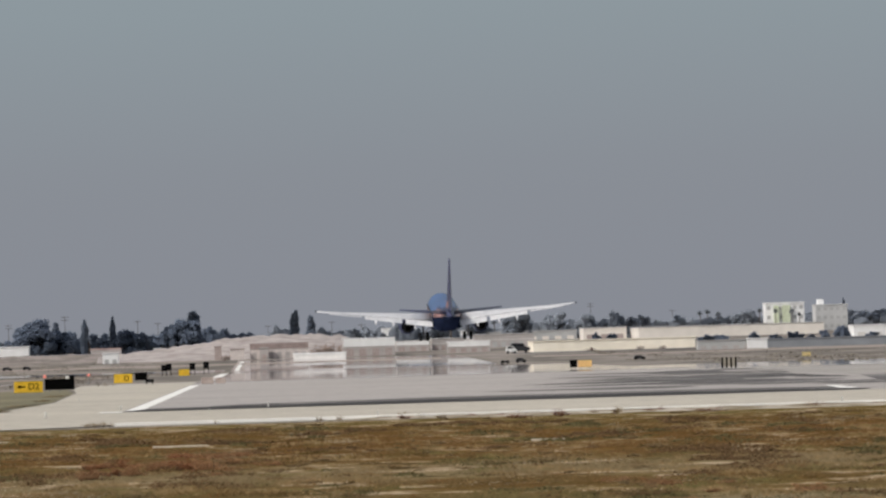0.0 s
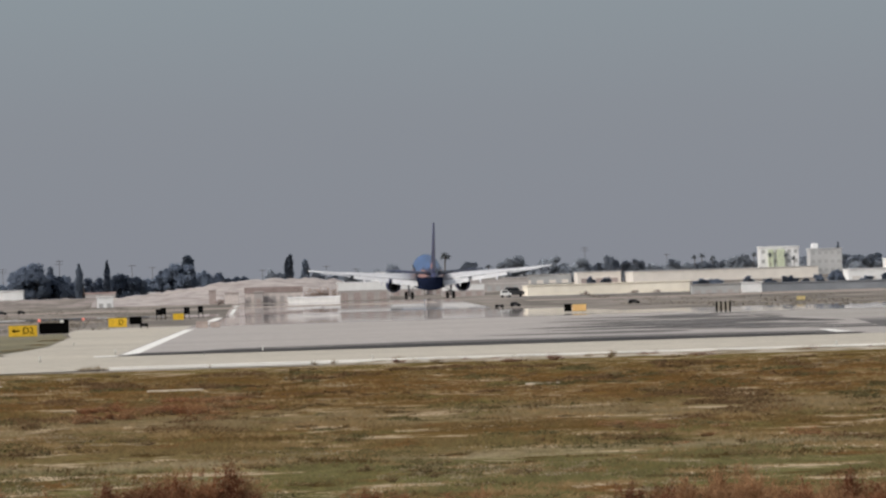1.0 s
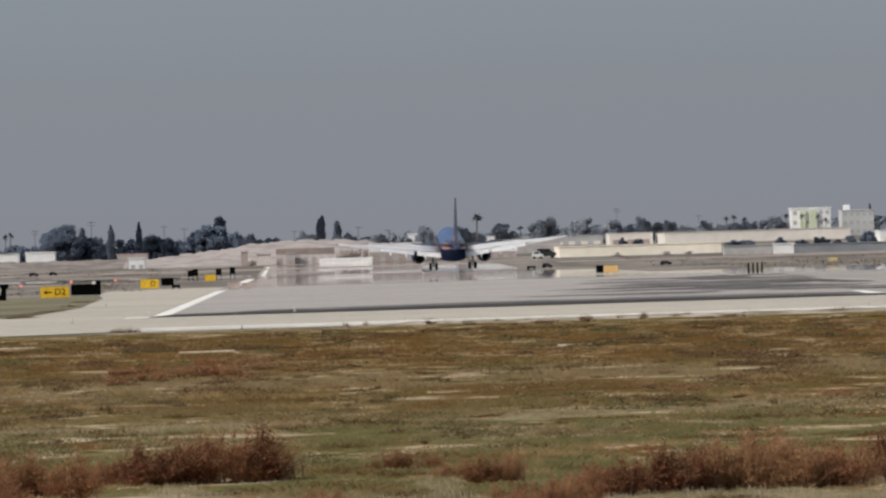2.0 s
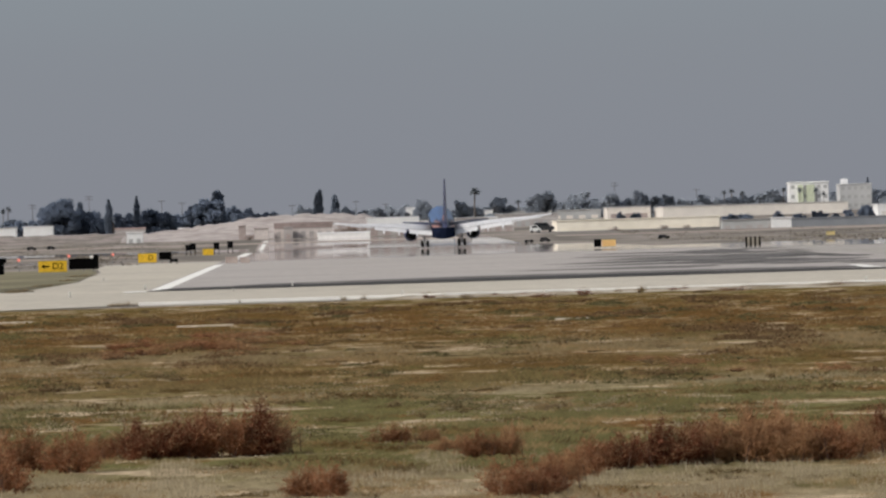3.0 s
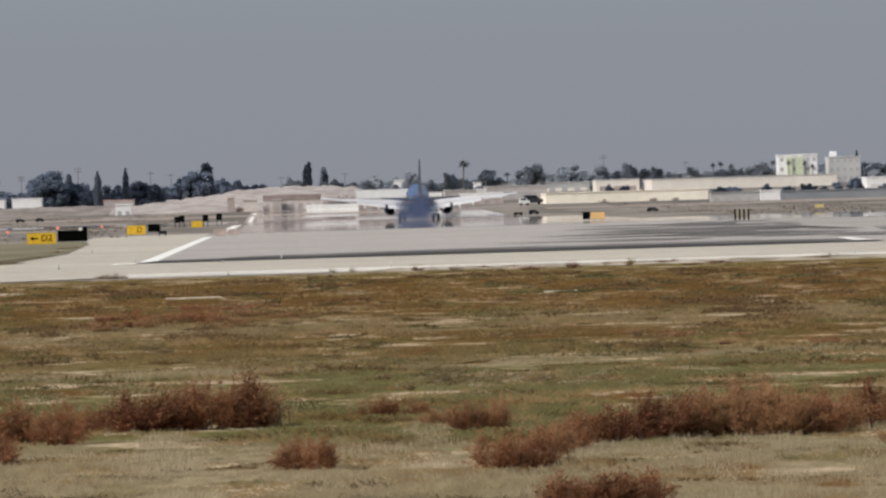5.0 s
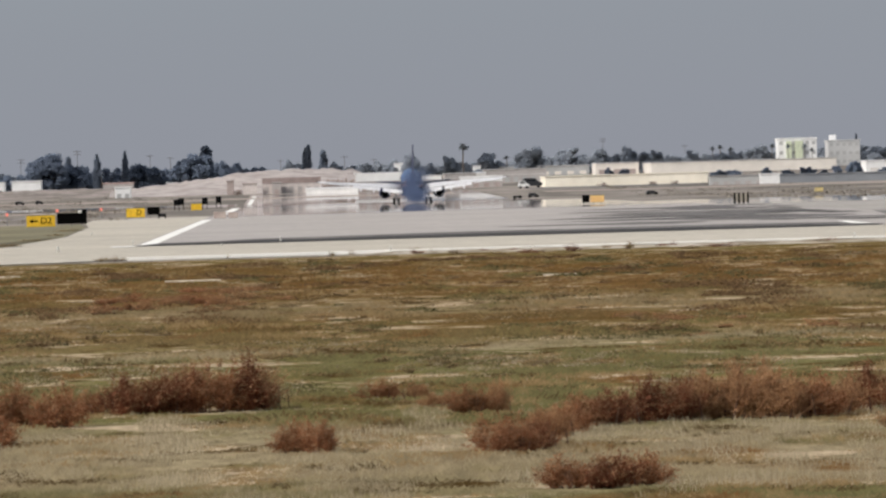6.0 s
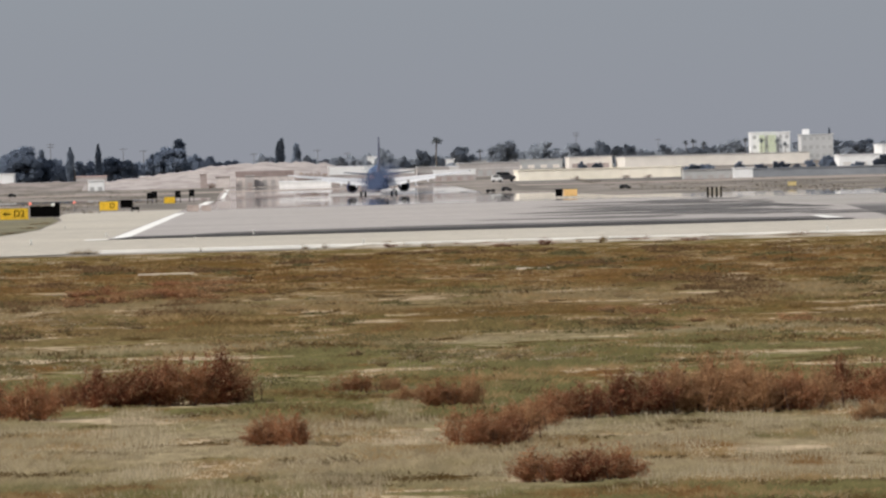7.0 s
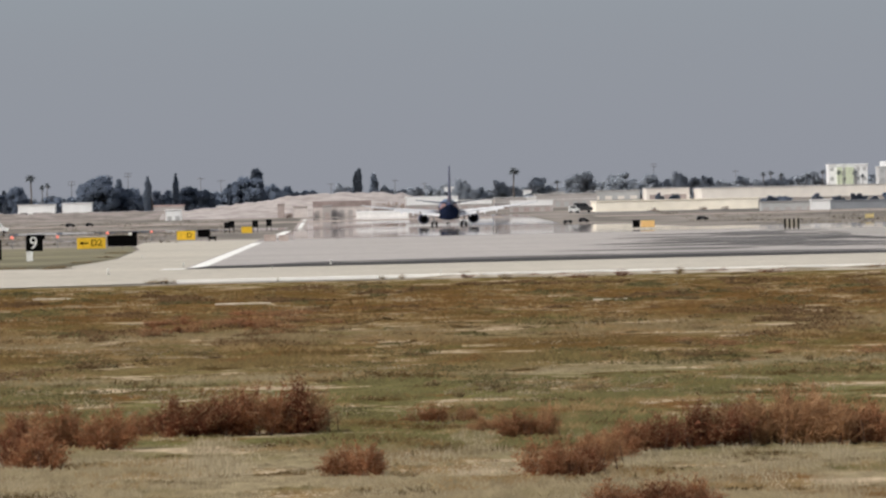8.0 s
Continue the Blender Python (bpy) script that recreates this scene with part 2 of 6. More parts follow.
def patchy(m, stretch, lo, hi):
    """Worn thin: the layer is rubbed away in patches, and the surface below shows."""
    n, l = m.node_tree.nodes, m.node_tree.links
    co, ob, ad, mp = n.new("ShaderNodeTexCoord"), n.new("ShaderNodeObjectInfo"), n.new("ShaderNodeVectorMath"), n.new("ShaderNodeMapping")
    nz, mr, tr, mx = n.new("ShaderNodeTexNoise"), n.new("ShaderNodeMapRange"), n.new("ShaderNodeBsdfTransparent"), n.new("ShaderNodeMixShader")
    mp.inputs["Scale"].default_value = stretch
    nz.inputs["Scale"].default_value, nz.inputs["Detail"].default_value = 1.0, 6.0
    mr.inputs["From Min"].default_value, mr.inputs["From Max"].default_value = lo, hi
    sc = n.new("ShaderNodeMath")
    sc.operation = "MULTIPLY"
    sc.inputs[1].default_value = 90.0
    l.new(ob.outputs["Random"], sc.inputs[0])
    l.new(co.outputs["Object"], mp.inputs[0])
    l.new(mp.outputs[0], ad.inputs[0])
    l.new(sc.outputs[0], ad.inputs[1])
    l.new(ad.outputs[0], nz.inputs["Vector"])
    l.new(nz.outputs["Fac"], mr.inputs["Value"])
    l.new(mr.outputs["Result"], mx.inputs[0])
    l.new(tr.outputs[0], mx.inputs[1])
    l.new(n["Principled BSDF"].outputs[0], mx.inputs[2])
    l.new(mx.outputs[0], n["Material Output"].inputs["Surface"])
    return m


patchy(M_RUBBER, (0.10, 0.06, 1), 0.34, 0.52)
M_WORN = patchy(material("worn_asphalt", (0.20, 0.185, 0.178), 0.9, 0, (0.10, 0.092, 0.088), 0.06, 6, stretch=(0.5, 1, 1)), (0.10, 0.05, 1), 0.33, 0.52)
M_DARK_EDGE = material("sealed_asphalt", (0.042, 0.036, 0.034), 0.95, 0, (0.024, 0.021, 0.020), 0.12, 6)
M_CONCRETE = pavement_material("pale_concrete", (0.545, 0.500, 0.425), (0.465, 0.425, 0.362))
M_TAXI = pavement_material("taxiway_pavement", (0.42, 0.39, 0.36), (0.33, 0.31, 0.29), 830)
M_PAINT = material("worn_white_paint", (0.93, 0.92, 0.88), 0.8, 0, (0.86, 0.84, 0.79), 0.1, 6, grain=0.06)
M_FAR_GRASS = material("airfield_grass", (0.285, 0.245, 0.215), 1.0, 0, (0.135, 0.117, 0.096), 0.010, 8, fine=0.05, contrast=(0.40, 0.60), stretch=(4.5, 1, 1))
M_VERGE = material("verge_grass", (0.235, 0.205, 0.120), 1.0, 0, (0.135, 0.120, 0.065), 0.06, 8, fine=0.6, contrast=(0.4, 0.6))
M_SOIL = material("bare_soil", (0.42, 0.355, 0.31), 1.0, 0, (0.33, 0.27, 0.235), 0.03, 8, fine=0.4, bump=0.4)


LEVELS = [r[0] for r in RISE]


def sheet(name, outline, z, mat, label, kind="structure", cat=""):
    bm = bmesh.new()
    bm.faces.new([bm.verts.new((x, y, z)) for x, y in outline])
    ob = new(name, mesh_of(bm, name, mat))
    tagged(ob, label, cat, "", kind)
    return ob


def strip(name, x0, x1, y0, y1, z, mat, label, cat):
    """A straight length of pavement that follows the lie of the land."""
    bm = bmesh.new()
    ys = [y0] + [y for y in LEVELS if y0 < y < y1] + [y1]
    rows = [[bm.verts.new((x, y, land(y) + z)) for x in (x0, x1)] for y in ys]
    for a, b in zip(rows, rows[1:]):
        bm.faces.new((a[0], a[1], b[1], b[0]))
    tagged(new(name, mesh_of(bm, name, mat)), label, cat, "", "structure")


# ---- ground: one sheet to the horizon ----
def build_ground():
    bm = bmesh.new()
    ys = sorted([-300, 0, 60, 200, 350, 500, 800, 1000, 1800, 2250, 2750, 3500, 4200] + LEVELS)
    xs = [-1500, -600, -250, -80, 0, 80, 250, 600, 1500]
    grid = [[bm.verts.new((x, y, land(y))) for x in xs] for y in ys]
    for a, b, y in zip(grid, grid[1:], ys):
        for k in range(len(xs) - 1):
            f = bm.faces.new((a[k], a[k + 1], b[k + 1], b[k]))
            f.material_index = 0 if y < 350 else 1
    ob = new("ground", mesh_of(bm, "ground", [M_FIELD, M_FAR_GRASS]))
    tagged(ob, "dry brown and green airfield grass reaching to the horizon", "ground", "", "structure")


build_ground()

# near apron of pale concrete, its grass verge and the runway behind it
sheet("pavement", [(-90, 349), (-13.5, 349), (-7, 358), (120, 362), (120, 446), (-8, 446), (-13, 463), (-17.5, 472), (-90, 474)], 0.04, M_CONCRETE,
      "pale concrete blast pad in front of the runway", cat="pavement")
sheet("shoulder", [(-13, 446), (-8.6, 446), (-8.6, 905), (-15, 905), (-21.5, 890), (-20, 790), (-17.5, 705), (-15.5, 560), (-16.5, 478)], 0.045, M_CONCRETE,
      "pale paved runway shoulder beside the grass", cat="pavement")
sheet("runway", [(-8.6, 446), (36, 446), (46, 620), (46, 1200), (-8.6, 1200)], 0.05, M_RUNWAY, "sun-bleached grey asphalt runway shimmering with heat", cat="runway")
strip("runway", -8.6, 46, 1200, 2000, 0.05, M_RUNWAY, "far stretch of the grey runway, dipping then rising", "runway")
sheet("taxiway", [(46, 620), (140, 640), (140, 1030), (46, 1030)], 0.042, M_TAXI, "grey taxiway and apron beside the runway", cat="taxiway")
sheet("taxiway", [(36, 446), (120, 446), (140, 640), (46, 620)], 0.043, M_SMEAR, "dark asphalt turn-off beside the runway", cat="taxiway")
sheet("sealed_edge", [(-8.4, 441), (33.5, 447), (34.5, 456), (31, 466), (24, 473), (14, 473), (-3, 466), (-7.4, 462)], 0.060, M_DARK_EDGE, "dark sealed asphalt band at the runway end", cat="pavement")
sheet("worn_edge", [(-4, 467), (12, 474), (26, 474), (33, 465), (35, 478), (28, 492), (10, 492), (-2, 480)], 0.0575, M_WORN, "grey worn asphalt behind the sealed band", cat="pavement")
for k in range(46):
    # overlapping smears left by turning and braking tyres
    rr = random.Random(40 + k)
    ya = 506 + 300 * (k / 46) + rr.uniform(-10, 10)
    xa = 12 + (ya - 500) * 0.05 + rr.uniform(0, 26)
    wd, ln = rr.uniform(7, 22), rr.uniform(10, 34)
    x1 = min(xa + wd, 44 + max(0, 560 - ya) * 0.03)
    sheet("rubber_smear", [(xa, ya + ln * 0.5), (xa + (x1 - xa) * 0.25, ya + ln * 0.1), (xa + (x1 - xa) * 0.7, ya), (x1, ya + ln * 0.3), (x1, ya + ln * 0.7), (xa + (x1 - xa) * 0.6, ya + ln), (xa + (x1 - xa) * 0.2, ya + ln * 0.8)],
          0.0615 + 0.0005 * k, M_WORN if k % 4 else M_RUBBER, "dark tyre rubber smeared over the runway", cat="rubber smear")

# rough grass verge in the corner between the concrete and the shoulder
sheet("grass_verge", [(-120, 474.5), (-17.6, 472.5), (-16.7, 480), (-15.8, 560), (-17.8, 705), (-20.4, 792), (-120, 792)], 0.02, M_VERGE, "rough olive and straw grass verge beside the concrete", cat="grass")

M_EDGE_GRASS = material("dark_edge_grass", (0.135, 0.115, 0.060), 1.0, 0, (0.070, 0.060, 0.030), 0.25, 7, fine=1.5, contrast=(0.4, 0.6))
sheet("grass_edging", [(-120, 475.5), (-17.7, 473.5), (-16.8, 481), (-15.9, 560), (-16.8, 560), (-18.6, 508), (-20.2, 500), (-120, 503)], 0.03, M_EDGE_GRASS, "dark rank grass along the edge of the concrete", cat="grass")

# white-painted kerb along the near edge of the concrete
def near_kerb():
    for k in range(11):
        x0 = -7.2 + k * 4.6
        bm = bmesh.new()
        add_box(bm, x0, x0 + 4.5, 357.3 + k * 0.16, 357.7 + k * 0.16, 0, 0.15, 0.02)
        tagged(new("kerb", mesh_of(bm, "kerb", M_PAINT)), "low white-painted kerb at the edge of the concrete", "kerb", "white kerb", "structure")


near_kerb()


def dirt_berm():
    """Pale dirt that has gathered in front of the kerb, with an uneven edge towards the grass."""
    bm = bmesh.new()
    rows = []
    for f in (0.0, 0.35, 0.7, 1.0):
        row = []
        for k in range(121):
            x = 1.5 + 44 * k / 120
            back = 357.2 + (x + 7.2) * 0.0348
            wide = 4.0 + 6.0 * smooth_step(2, 14, x) + 3.0 * noise.noise((x * 0.35, 1.7, 0.0))
            h = (0.0, 0.08, 0.105, 0.09)[int(f * 3.01)] * (1 + 0.5 * noise.noise((x * 0.9, f * 3, 5.0))) * smooth_step(1.5, 6, x)
            row.append(bm.verts.new((x, back - wide * (1 - f), h - 0.01)))
        rows.append(row)
    for a, b in zip(rows, rows[1:]):
        for k in range(120):
            bm.faces.new((a[k], a[k + 1], b[k + 1], b[k]))
    tagged(new("dirt_berm", mesh_of(bm, "dirt_berm", M_DIRT, True)), "pale dry dirt gathered along the kerb", "dirt", "", "structure")


M_DIRT = material("pale_dry_dirt", (0.47, 0.41, 0.34), 1.0, 0, (0.21, 0.165, 0.105), 0.5, 7, fine=2.5, contrast=(0.42, 0.58), stretch=(1.3, 0.6, 1))
dirt_berm()

# markings
def marking(x0, x1, y0, y1, z=0.056, mat=None, label="worn white painted runway stripe"):
    bm = bmesh.new()
    add_box(bm, x0, x1, y0, y1, z - 0.003, z)
    ob = new("runway_marking", mesh_of(bm, "runway_marking", mat or M_PAINT))
    tagged(ob, label, "marking", "runway markings", "structure")


marking(-8.4, -7.5, 452, 806)
marking(-9.75, -8.45, 438, 446, 0.062, None, "short white painted bar beside the runway corner")
marking(-8.2, -7.2, 930, 1010)
marking(-8.2, -7.0, 1060, 1250)
strip("runway_marking", -7.9, -7.0, 1640, 1960, 0.06, M_PAINT, "far white runway edge stripe on the rise", "marking")
sheet("runway_marking", [(32.9, 458), (34.0, 458), (34.7, 488), (34.0, 488)], 0.09, M_PAINT, "short white runway corner stripe", cat="marking")

# ---- the airliner ----
M_BLUE = material("deep_blue_paint", (0.022, 0.083, 0.25), 0.3, 0, (0.019, 0.070, 0.21), 0.3, 4)
M_RED = material("orange_red_paint", (0.31, 0.155, 0.135), 0.45, 0, (0.255, 0.125, 0.11), 0.3, 4)
# shade under the body is put into this near-black belly colour
M_BELLY = material("shaded_belly_paint", (0.013, 0.018, 0.040), 0.6, 0, (0.010, 0.014, 0.030), 0.3, 4)
M_WING = material("light_grey_wing_paint", (0.72, 0.72, 0.74), 0.4, 0, (0.60, 0.60, 0.62), 0.5, 5)
M_FLAP = material("pale_flap_paint", (0.78, 0.78, 0.79), 0.45, 0, (0.66, 0.66, 0.68), 0.6, 5)
M_SOOT = material("sooty_exhaust", (0.02, 0.019, 0.018), 0.7, 0.2, (0.012, 0.012, 0.012), 2.0, 4)
M_NAVY = material("navy_tail_paint", (0.022, 0.026, 0.075), 0.4, 0, (0.018, 0.02, 0.06), 0.4, 4)
M_TYRE = material("tyre_rubber", (0.018, 0.018, 0.018), 0.9, 0, (0.012, 0.012, 0.012), 4, 4)
M_GLASSY = material("dark_window", (0.02, 0.022, 0.025), 0.12, 0, (0.015, 0.016, 0.02), 1, 2)
M_STRUT = material("grey_gear_strut", (0.30, 0.30, 0.31), 0.45, 0.4, (0.22, 0.22, 0.23), 3, 4)


def wing_section(x, y_le, chord, z, thick, n=9, droop=0.0):
    """A closed aerofoil ring at span x; forward is +y."""
    ring = []
    for k in range(n):
        s = k / (n - 1)
        t = thick * chord * 2.6 * (math.sqrt(s) * 0.62 - 0.30 * s - 0.32 * s * s + 0.0) if s < 1 else 0
        ring.append((x, y_le - s * chord, z + max(t, 0.012) - droop * s * chord))
    for k in range(n - 2, 0, -1):
        s = k / (n - 1)
        t = thick * chord * 1.5 * (math.sqrt(s) * 0.62 - 0.30 * s - 0.32 * s * s)
        ring.append((x, y_le - s * chord, z - max(t, 0.012) - droop * s * chord))
    return ring


def fuselage_ring(y, r, zc, n=28, flat=1.0):
    return [(r * math.cos(2 * math.pi * k / n), y, zc + r * 1.06 * flat * math.sin(2 * math.pi * k / n)) for k in range(n)]


def build_airliner():
    plane = empty("airliner")
    tagged(plane, "blue and orange-red twin-engine jet airliner landing with flaps down", "airplane")
    # fuselage: nose forward (+y), origin on the ground below the main wheels
    prof = [(15.9, 0.05, 2.75), (15.7, 0.42, 2.78), (15.2, 0.85, 2.86), (14.4, 1.25, 2.98), (13.2, 1.62, 3.15), (11.6, 1.84, 3.28), (10, 1.88, 3.32),
            (4, 1.88, 3.32), (-1.5, 1.88, 3.34), (-3.5, 1.82, 3.42), (-5.5, 1.72, 3.54), (-7.5, 1.57, 3.70), (-10, 1.33, 3.94), (-12.5, 1.03, 4.18), (-14.6, 0.74, 4.38),
            (-16.3, 0.48, 4.50), (-17.3, 0.24, 4.62), (-17.6, 0.10, 4.65)]
    bm = bmesh.new()
    add_loft(bm, [fuselage_ring(y, r, zc) for y, r, zc in prof])
    for f in bm.faces:
        c = f.calc_center_median()
        zc = np.interp(-c.y, [-p[0] for p in prof], [p[2] for p in prof])
        r = max(0.1, np.interp(-c.y, [-p[0] for p in prof], [p[1] for p in prof]))
        h = (c.z - zc) / r
        # the blue back meets the shade-dark belly in an orange-red band that widens towards the tail
        low = 0.02 + 0.25 * smooth_step(4, 12, -c.y) if c.y < 0 else 0.0
        if c.y < -5.5:
            f.material_index = (0 if c.y > -9 else 3) if h > 0.8 else (1 if -0.1 < h < 0.62 and c.y > -14.5 else (3 if h > -0.1 else 2))
        else:
            f.material_index = 0 if h > low + 0.2 else (1 if h > low - 0.1 else 2)
    part("fuselage", bm, [M_BLUE, M_RED, M_BELLY, M_NAVY], plane, "deep blue body with orange-red tail end and shade-dark belly", True)
    # wing box fairing
    bm = bmesh.new()
    add_loft(bm, [[(2.1 * s * math.cos(2 * math.pi * k / 16), y, 1.95 + 0.55 * s * math.sin(2 * math.pi * k / 16)) for k in range(16)]
                  for y, s in ((6.6, 0.2), (5, 0.8), (2, 1.0), (-1.5, 1.0), (-3.6, 0.75), (-5.4, 0.2))])
    part("belly_fairing", bm, M_BELLY, plane, "shade-dark belly fairing between the wings", True)
    # cockpit glazing and cabin windows
    for s in (-1, 1):
        for k in range(3):
            bm = bmesh.new()
            a = 0.25 + k * 0.42
            y = 14.15 - k * 0.36
            r = 1.36 + k * 0.1
            ps = []
            for da, dz in ((0, 0), (0.34, 0), (0.34, 0.42), (0, 0.42)):
                ps.append(bm.verts.new((s * r * math.sin(a + da) * 1.0, y + 0.18 - dz * 0.5, 3.55 + dz + 0.05)))
            bm.faces.new(ps if s > 0 else ps[::-1])
            part("cockpit_window", bm, M_GLASSY, plane)
    win = mesh_of(box_mesh(-0.02, 0.02, -0.12, 0.12, -0.17, 0.17, 0.01), "cabin_window", M_GLASSY)
    for s in (-1, 1):
        for k in range(30):
            o = new("cabin_window", win)
            o.parent = plane
            o.matrix_basis = pose(s * 1.875, 11.0 - k * 0.62, 3.75, 0, -s * 12, 0)
    # wings, seen from behind mostly by their flaps
    for s in (-1, 1):
        st = [(1.5, 6.2, 8.2, 2.65, 0.13), (5.2, 4.15, 5.9, 3.08, 0.12), (9.5, 1.95, 4.0, 3.60, 0.11), (13.5, -0.10, 2.75, 4.04, 0.105), (16.4, -1.58, 1.85, 4.46, 0.10), (16.9, -2.0, 1.2, 4.55, 0.09)]
        bm = bmesh.new()
        rings = [wing_section(s * x, y, c, z, t) for x, y, c, z, t in st]
        add_loft(bm, rings)
        if s > 0:
            bmesh.ops.reverse_faces(bm, faces=bm.faces)
        wing = part("wing", bm, M_WING, plane, "light grey swept wing", True)
        # trailing-edge flaps, lowered, in two segments and two slots each
        for x0, x1, y0, y1, z0, z1, c0, c1 in ((1.80, 5.3, -1.85, -1.70, 2.68, 3.05, 1.6, 1.4), (5.75, 10.6, -1.55, -2.15, 3.10, 3.70, 1.3, 0.95)):
            for slot, (back, drop, sc, tilt) in enumerate(((0.0, 0.0, 0.62, 14), (0.60, 0.17, 0.42, 26))):
                bm = bmesh.new()
                add_loft(bm, [wing_section(s * x, y - back * c * 0.9, c * sc, z - drop * c * 0.9, 0.10, 7, math.tan(radians(tilt))) for x, y, z, c in ((x0, y0, z0, c0), (x1, y1, z1, c1))])
                if s > 0:
                    bmesh.ops.reverse_faces(bm, faces=bm.faces)
                part("flap", bm, M_FLAP, wing, "lowered pale grey flap")
        # aileron
        bm = bmesh.new()
        add_loft(bm, [wing_section(s * x, y, c, z, 0.08, 7, 0.06) for x, y, c, z in ((11.0, -2.15, 0.85, 3.66), (15.2, -2.95, 0.60, 4.24))])
        part("aileron", bm, M_WING, wing)
        # flap track fairings
        for x, y, z in ((4.1, -1.6, 2.4), (6.9, -1.9, 2.8), (9.2, -2.3, 3.15)):
            bm = bmesh.new()
            add_loft(bm, [[(s * x + 0.16 * q * math.cos(a * math.pi / 4), y + dy, z - dz + 0.22 * q * math.sin(a * math.pi / 4)) for a in range(8)]
                          for dy, dz, q in ((1.6, 0.0, 0.3), (0.6, 0.02, 1), (-0.8, 0.15, 1), (-2.0, 0.45, 0.2))])
            part("flap_track_fairing", bm, M_WING, wing, "", True)
        # tip light
        bm = bmesh.new()
        bmesh.ops.create_uvsphere(bm, u_segments=8, v_segments=6, radius=0.12)
        part("tip_light", bm, M_GLASSY, wing, "", True, pose(s * 16.95, -2.6, 4.57))
        # engine
        eng = empty("engine")
        eng.parent = plane
        eng.matrix_basis = pose(s * 4.83, 0, 0)
        prof_e = [(6.6, 0.80), (6.75, 0.90), (6.6, 1.00), (5.9, 1.08), (4.9, 1.08), (3.9, 0.98), (3.2, 0.84), (3.2, 0.76), (3.9, 0.78), (6.3, 0.80)]
        bm = bmesh.new()
        add_loft(bm, [[(r * math.cos(2 * math.pi * k / 24), y, 1.55 + r * (0.93 if math.sin(2 * math.pi * k / 24) < 0 else 1.0) * math.sin(2 * math.pi * k / 24)) for k in range(24)] for y, r in prof_e], False)
        part("nacelle", bm, M_NAVY, eng, "dark blue engine nacelle", True)
        bm = bmesh.new()
        add_loft(bm, [[(r * math.cos(2 * math.pi * k / 20), y, 1.55 + r * math.sin(2 * math.pi * k / 20)) for k in range(20)] for y, r in ((3.7, 0.62), (3.0, 0.55), (2.3, 0.42), (2.3, 0.36), (2.9, 0.36))], True)
        part("exhaust", bm, M_SOOT, eng, "sooty exhaust nozzle", True)
        bm = bmesh.new()
        add_loft(bm, [[(r * math.cos(2 * math.pi * k / 20), y, 1.55 + r * math.sin(2 * math.pi * k / 20)) for k in range(20)] for y, r in ((6.1, 0.80), (6.0, 0.80), (5.98, 0.2), (6.3, 0.03))], True)
        part("fan", bm, M_SOOT, eng, "dark fan face")
        bm = bmesh.new()
        add_loft(bm, [[(w, y0, z0), (w, y1, z0 + 0.02), (w * 0.4, y1 - 0.2, 2.95), (w * 0.4, y0 + 0.1, 2.95)] for w, y0, y1, z0 in ((-0.22, 5.6, 2.2, 2.2), (0.22, 5.6, 2.2, 2.2))])
        part("pylon", bm, M_WING, eng, "grey engine pylon")
        # main gear: strut, brace, two wheels
        gear = empty("main_gear")
        gear.parent = plane
        gear.matrix_basis = pose(s * 2.86, 0, 0)
        bm = bmesh.new()
        add_tube(bm, (0, 0, 0.5), (s * 0.1, 0.15, 2.5), 0.10, 0.14, 10)
        add_tube(bm, (-0.45, 0, 0.54), (0.45, 0, 0.54), 0.07, 0.07, 8)
        add_tube(bm, (0, 0, 0.95), (-s * 0.9, 0.1, 1.9), 0.06, 0.06, 8)
        part("strut", bm, M_STRUT, gear, "grey gear strut and side brace", True)
        bm = bmesh.new()
        add_box(bm, s * 0.16 - 0.02, s * 0.16 + 0.02, -0.35, 0.40, 0.95, 1.95, 0.01)
        part("gear_door", bm, M_BELLY, gear)
        for k in (-0.43, 0.43):
            bm = bmesh.new()
            add_loft(bm, [[(x, r * math.cos(2 * math.pi * a / 22), 0.55 + r * math.sin(2 * math.pi * a / 22)) for a in range(22)]
                          for x, r in ((-0.19, 0.30), (-0.19, 0.44), (-0.14, 0.53), (0, 0.55), (0.14, 0.53), (0.19, 0.44), (0.19, 0.30))])
            w = part("wheel", bm, M_TYRE, gear, "black double main wheel", True)
            w.matrix_basis = pose(k, 0, 0)
        # tailplane
        bm = bmesh.new()
        add_loft(bm, [wing_section(s * x, y, c, z, 0.09) for x, y, c, z in ((0.3, -11.6, 4.3, 4.75), (6.6, -15.4, 1.5, 5.55))])
        if s > 0:
            bmesh.ops.reverse_faces(bm, faces=bm.faces)
        part("tailplane", bm, M_NAVY, plane, "dark swept tailplane", True)
    # fin with dorsal fillet; stripes in the tail colours run up it
    def fin_ring(z):
        u = (z - 5.0) / 7.5
        le = -9.0 - 7.0 * u if z > 6.2 else np.interp(z, (4.6, 5.4, 6.2), (-5.6, -8.2, -10.12))
        te = -15.9 - 2.0 * u
        c = le - te
        return [(0.10 * c * w * 0.5, te + c * s, z) for s, w in ((0, 0.05), (0.25, 0.7), (0.55, 1.0), (0.85, 0.7), (1, 0.05))] + \
               [(-0.10 * c * w * 0.5, te + c * s, z) for s, w in ((0.85, 0.7), (0.55, 1.0), (0.25, 0.7))]
    bm = bmesh.new()
    add_loft(bm, [fin_ring(z) for z in (4.6, 5.4, 6.2, 7.2, 8.4, 9.4, 10.4, 11.3, 11.95)])
    for f in bm.faces:
        c = f.calc_center_median()
        f.material_index = 1 if 5.4 < c.z < 8.4 and c.y > -14 else 0
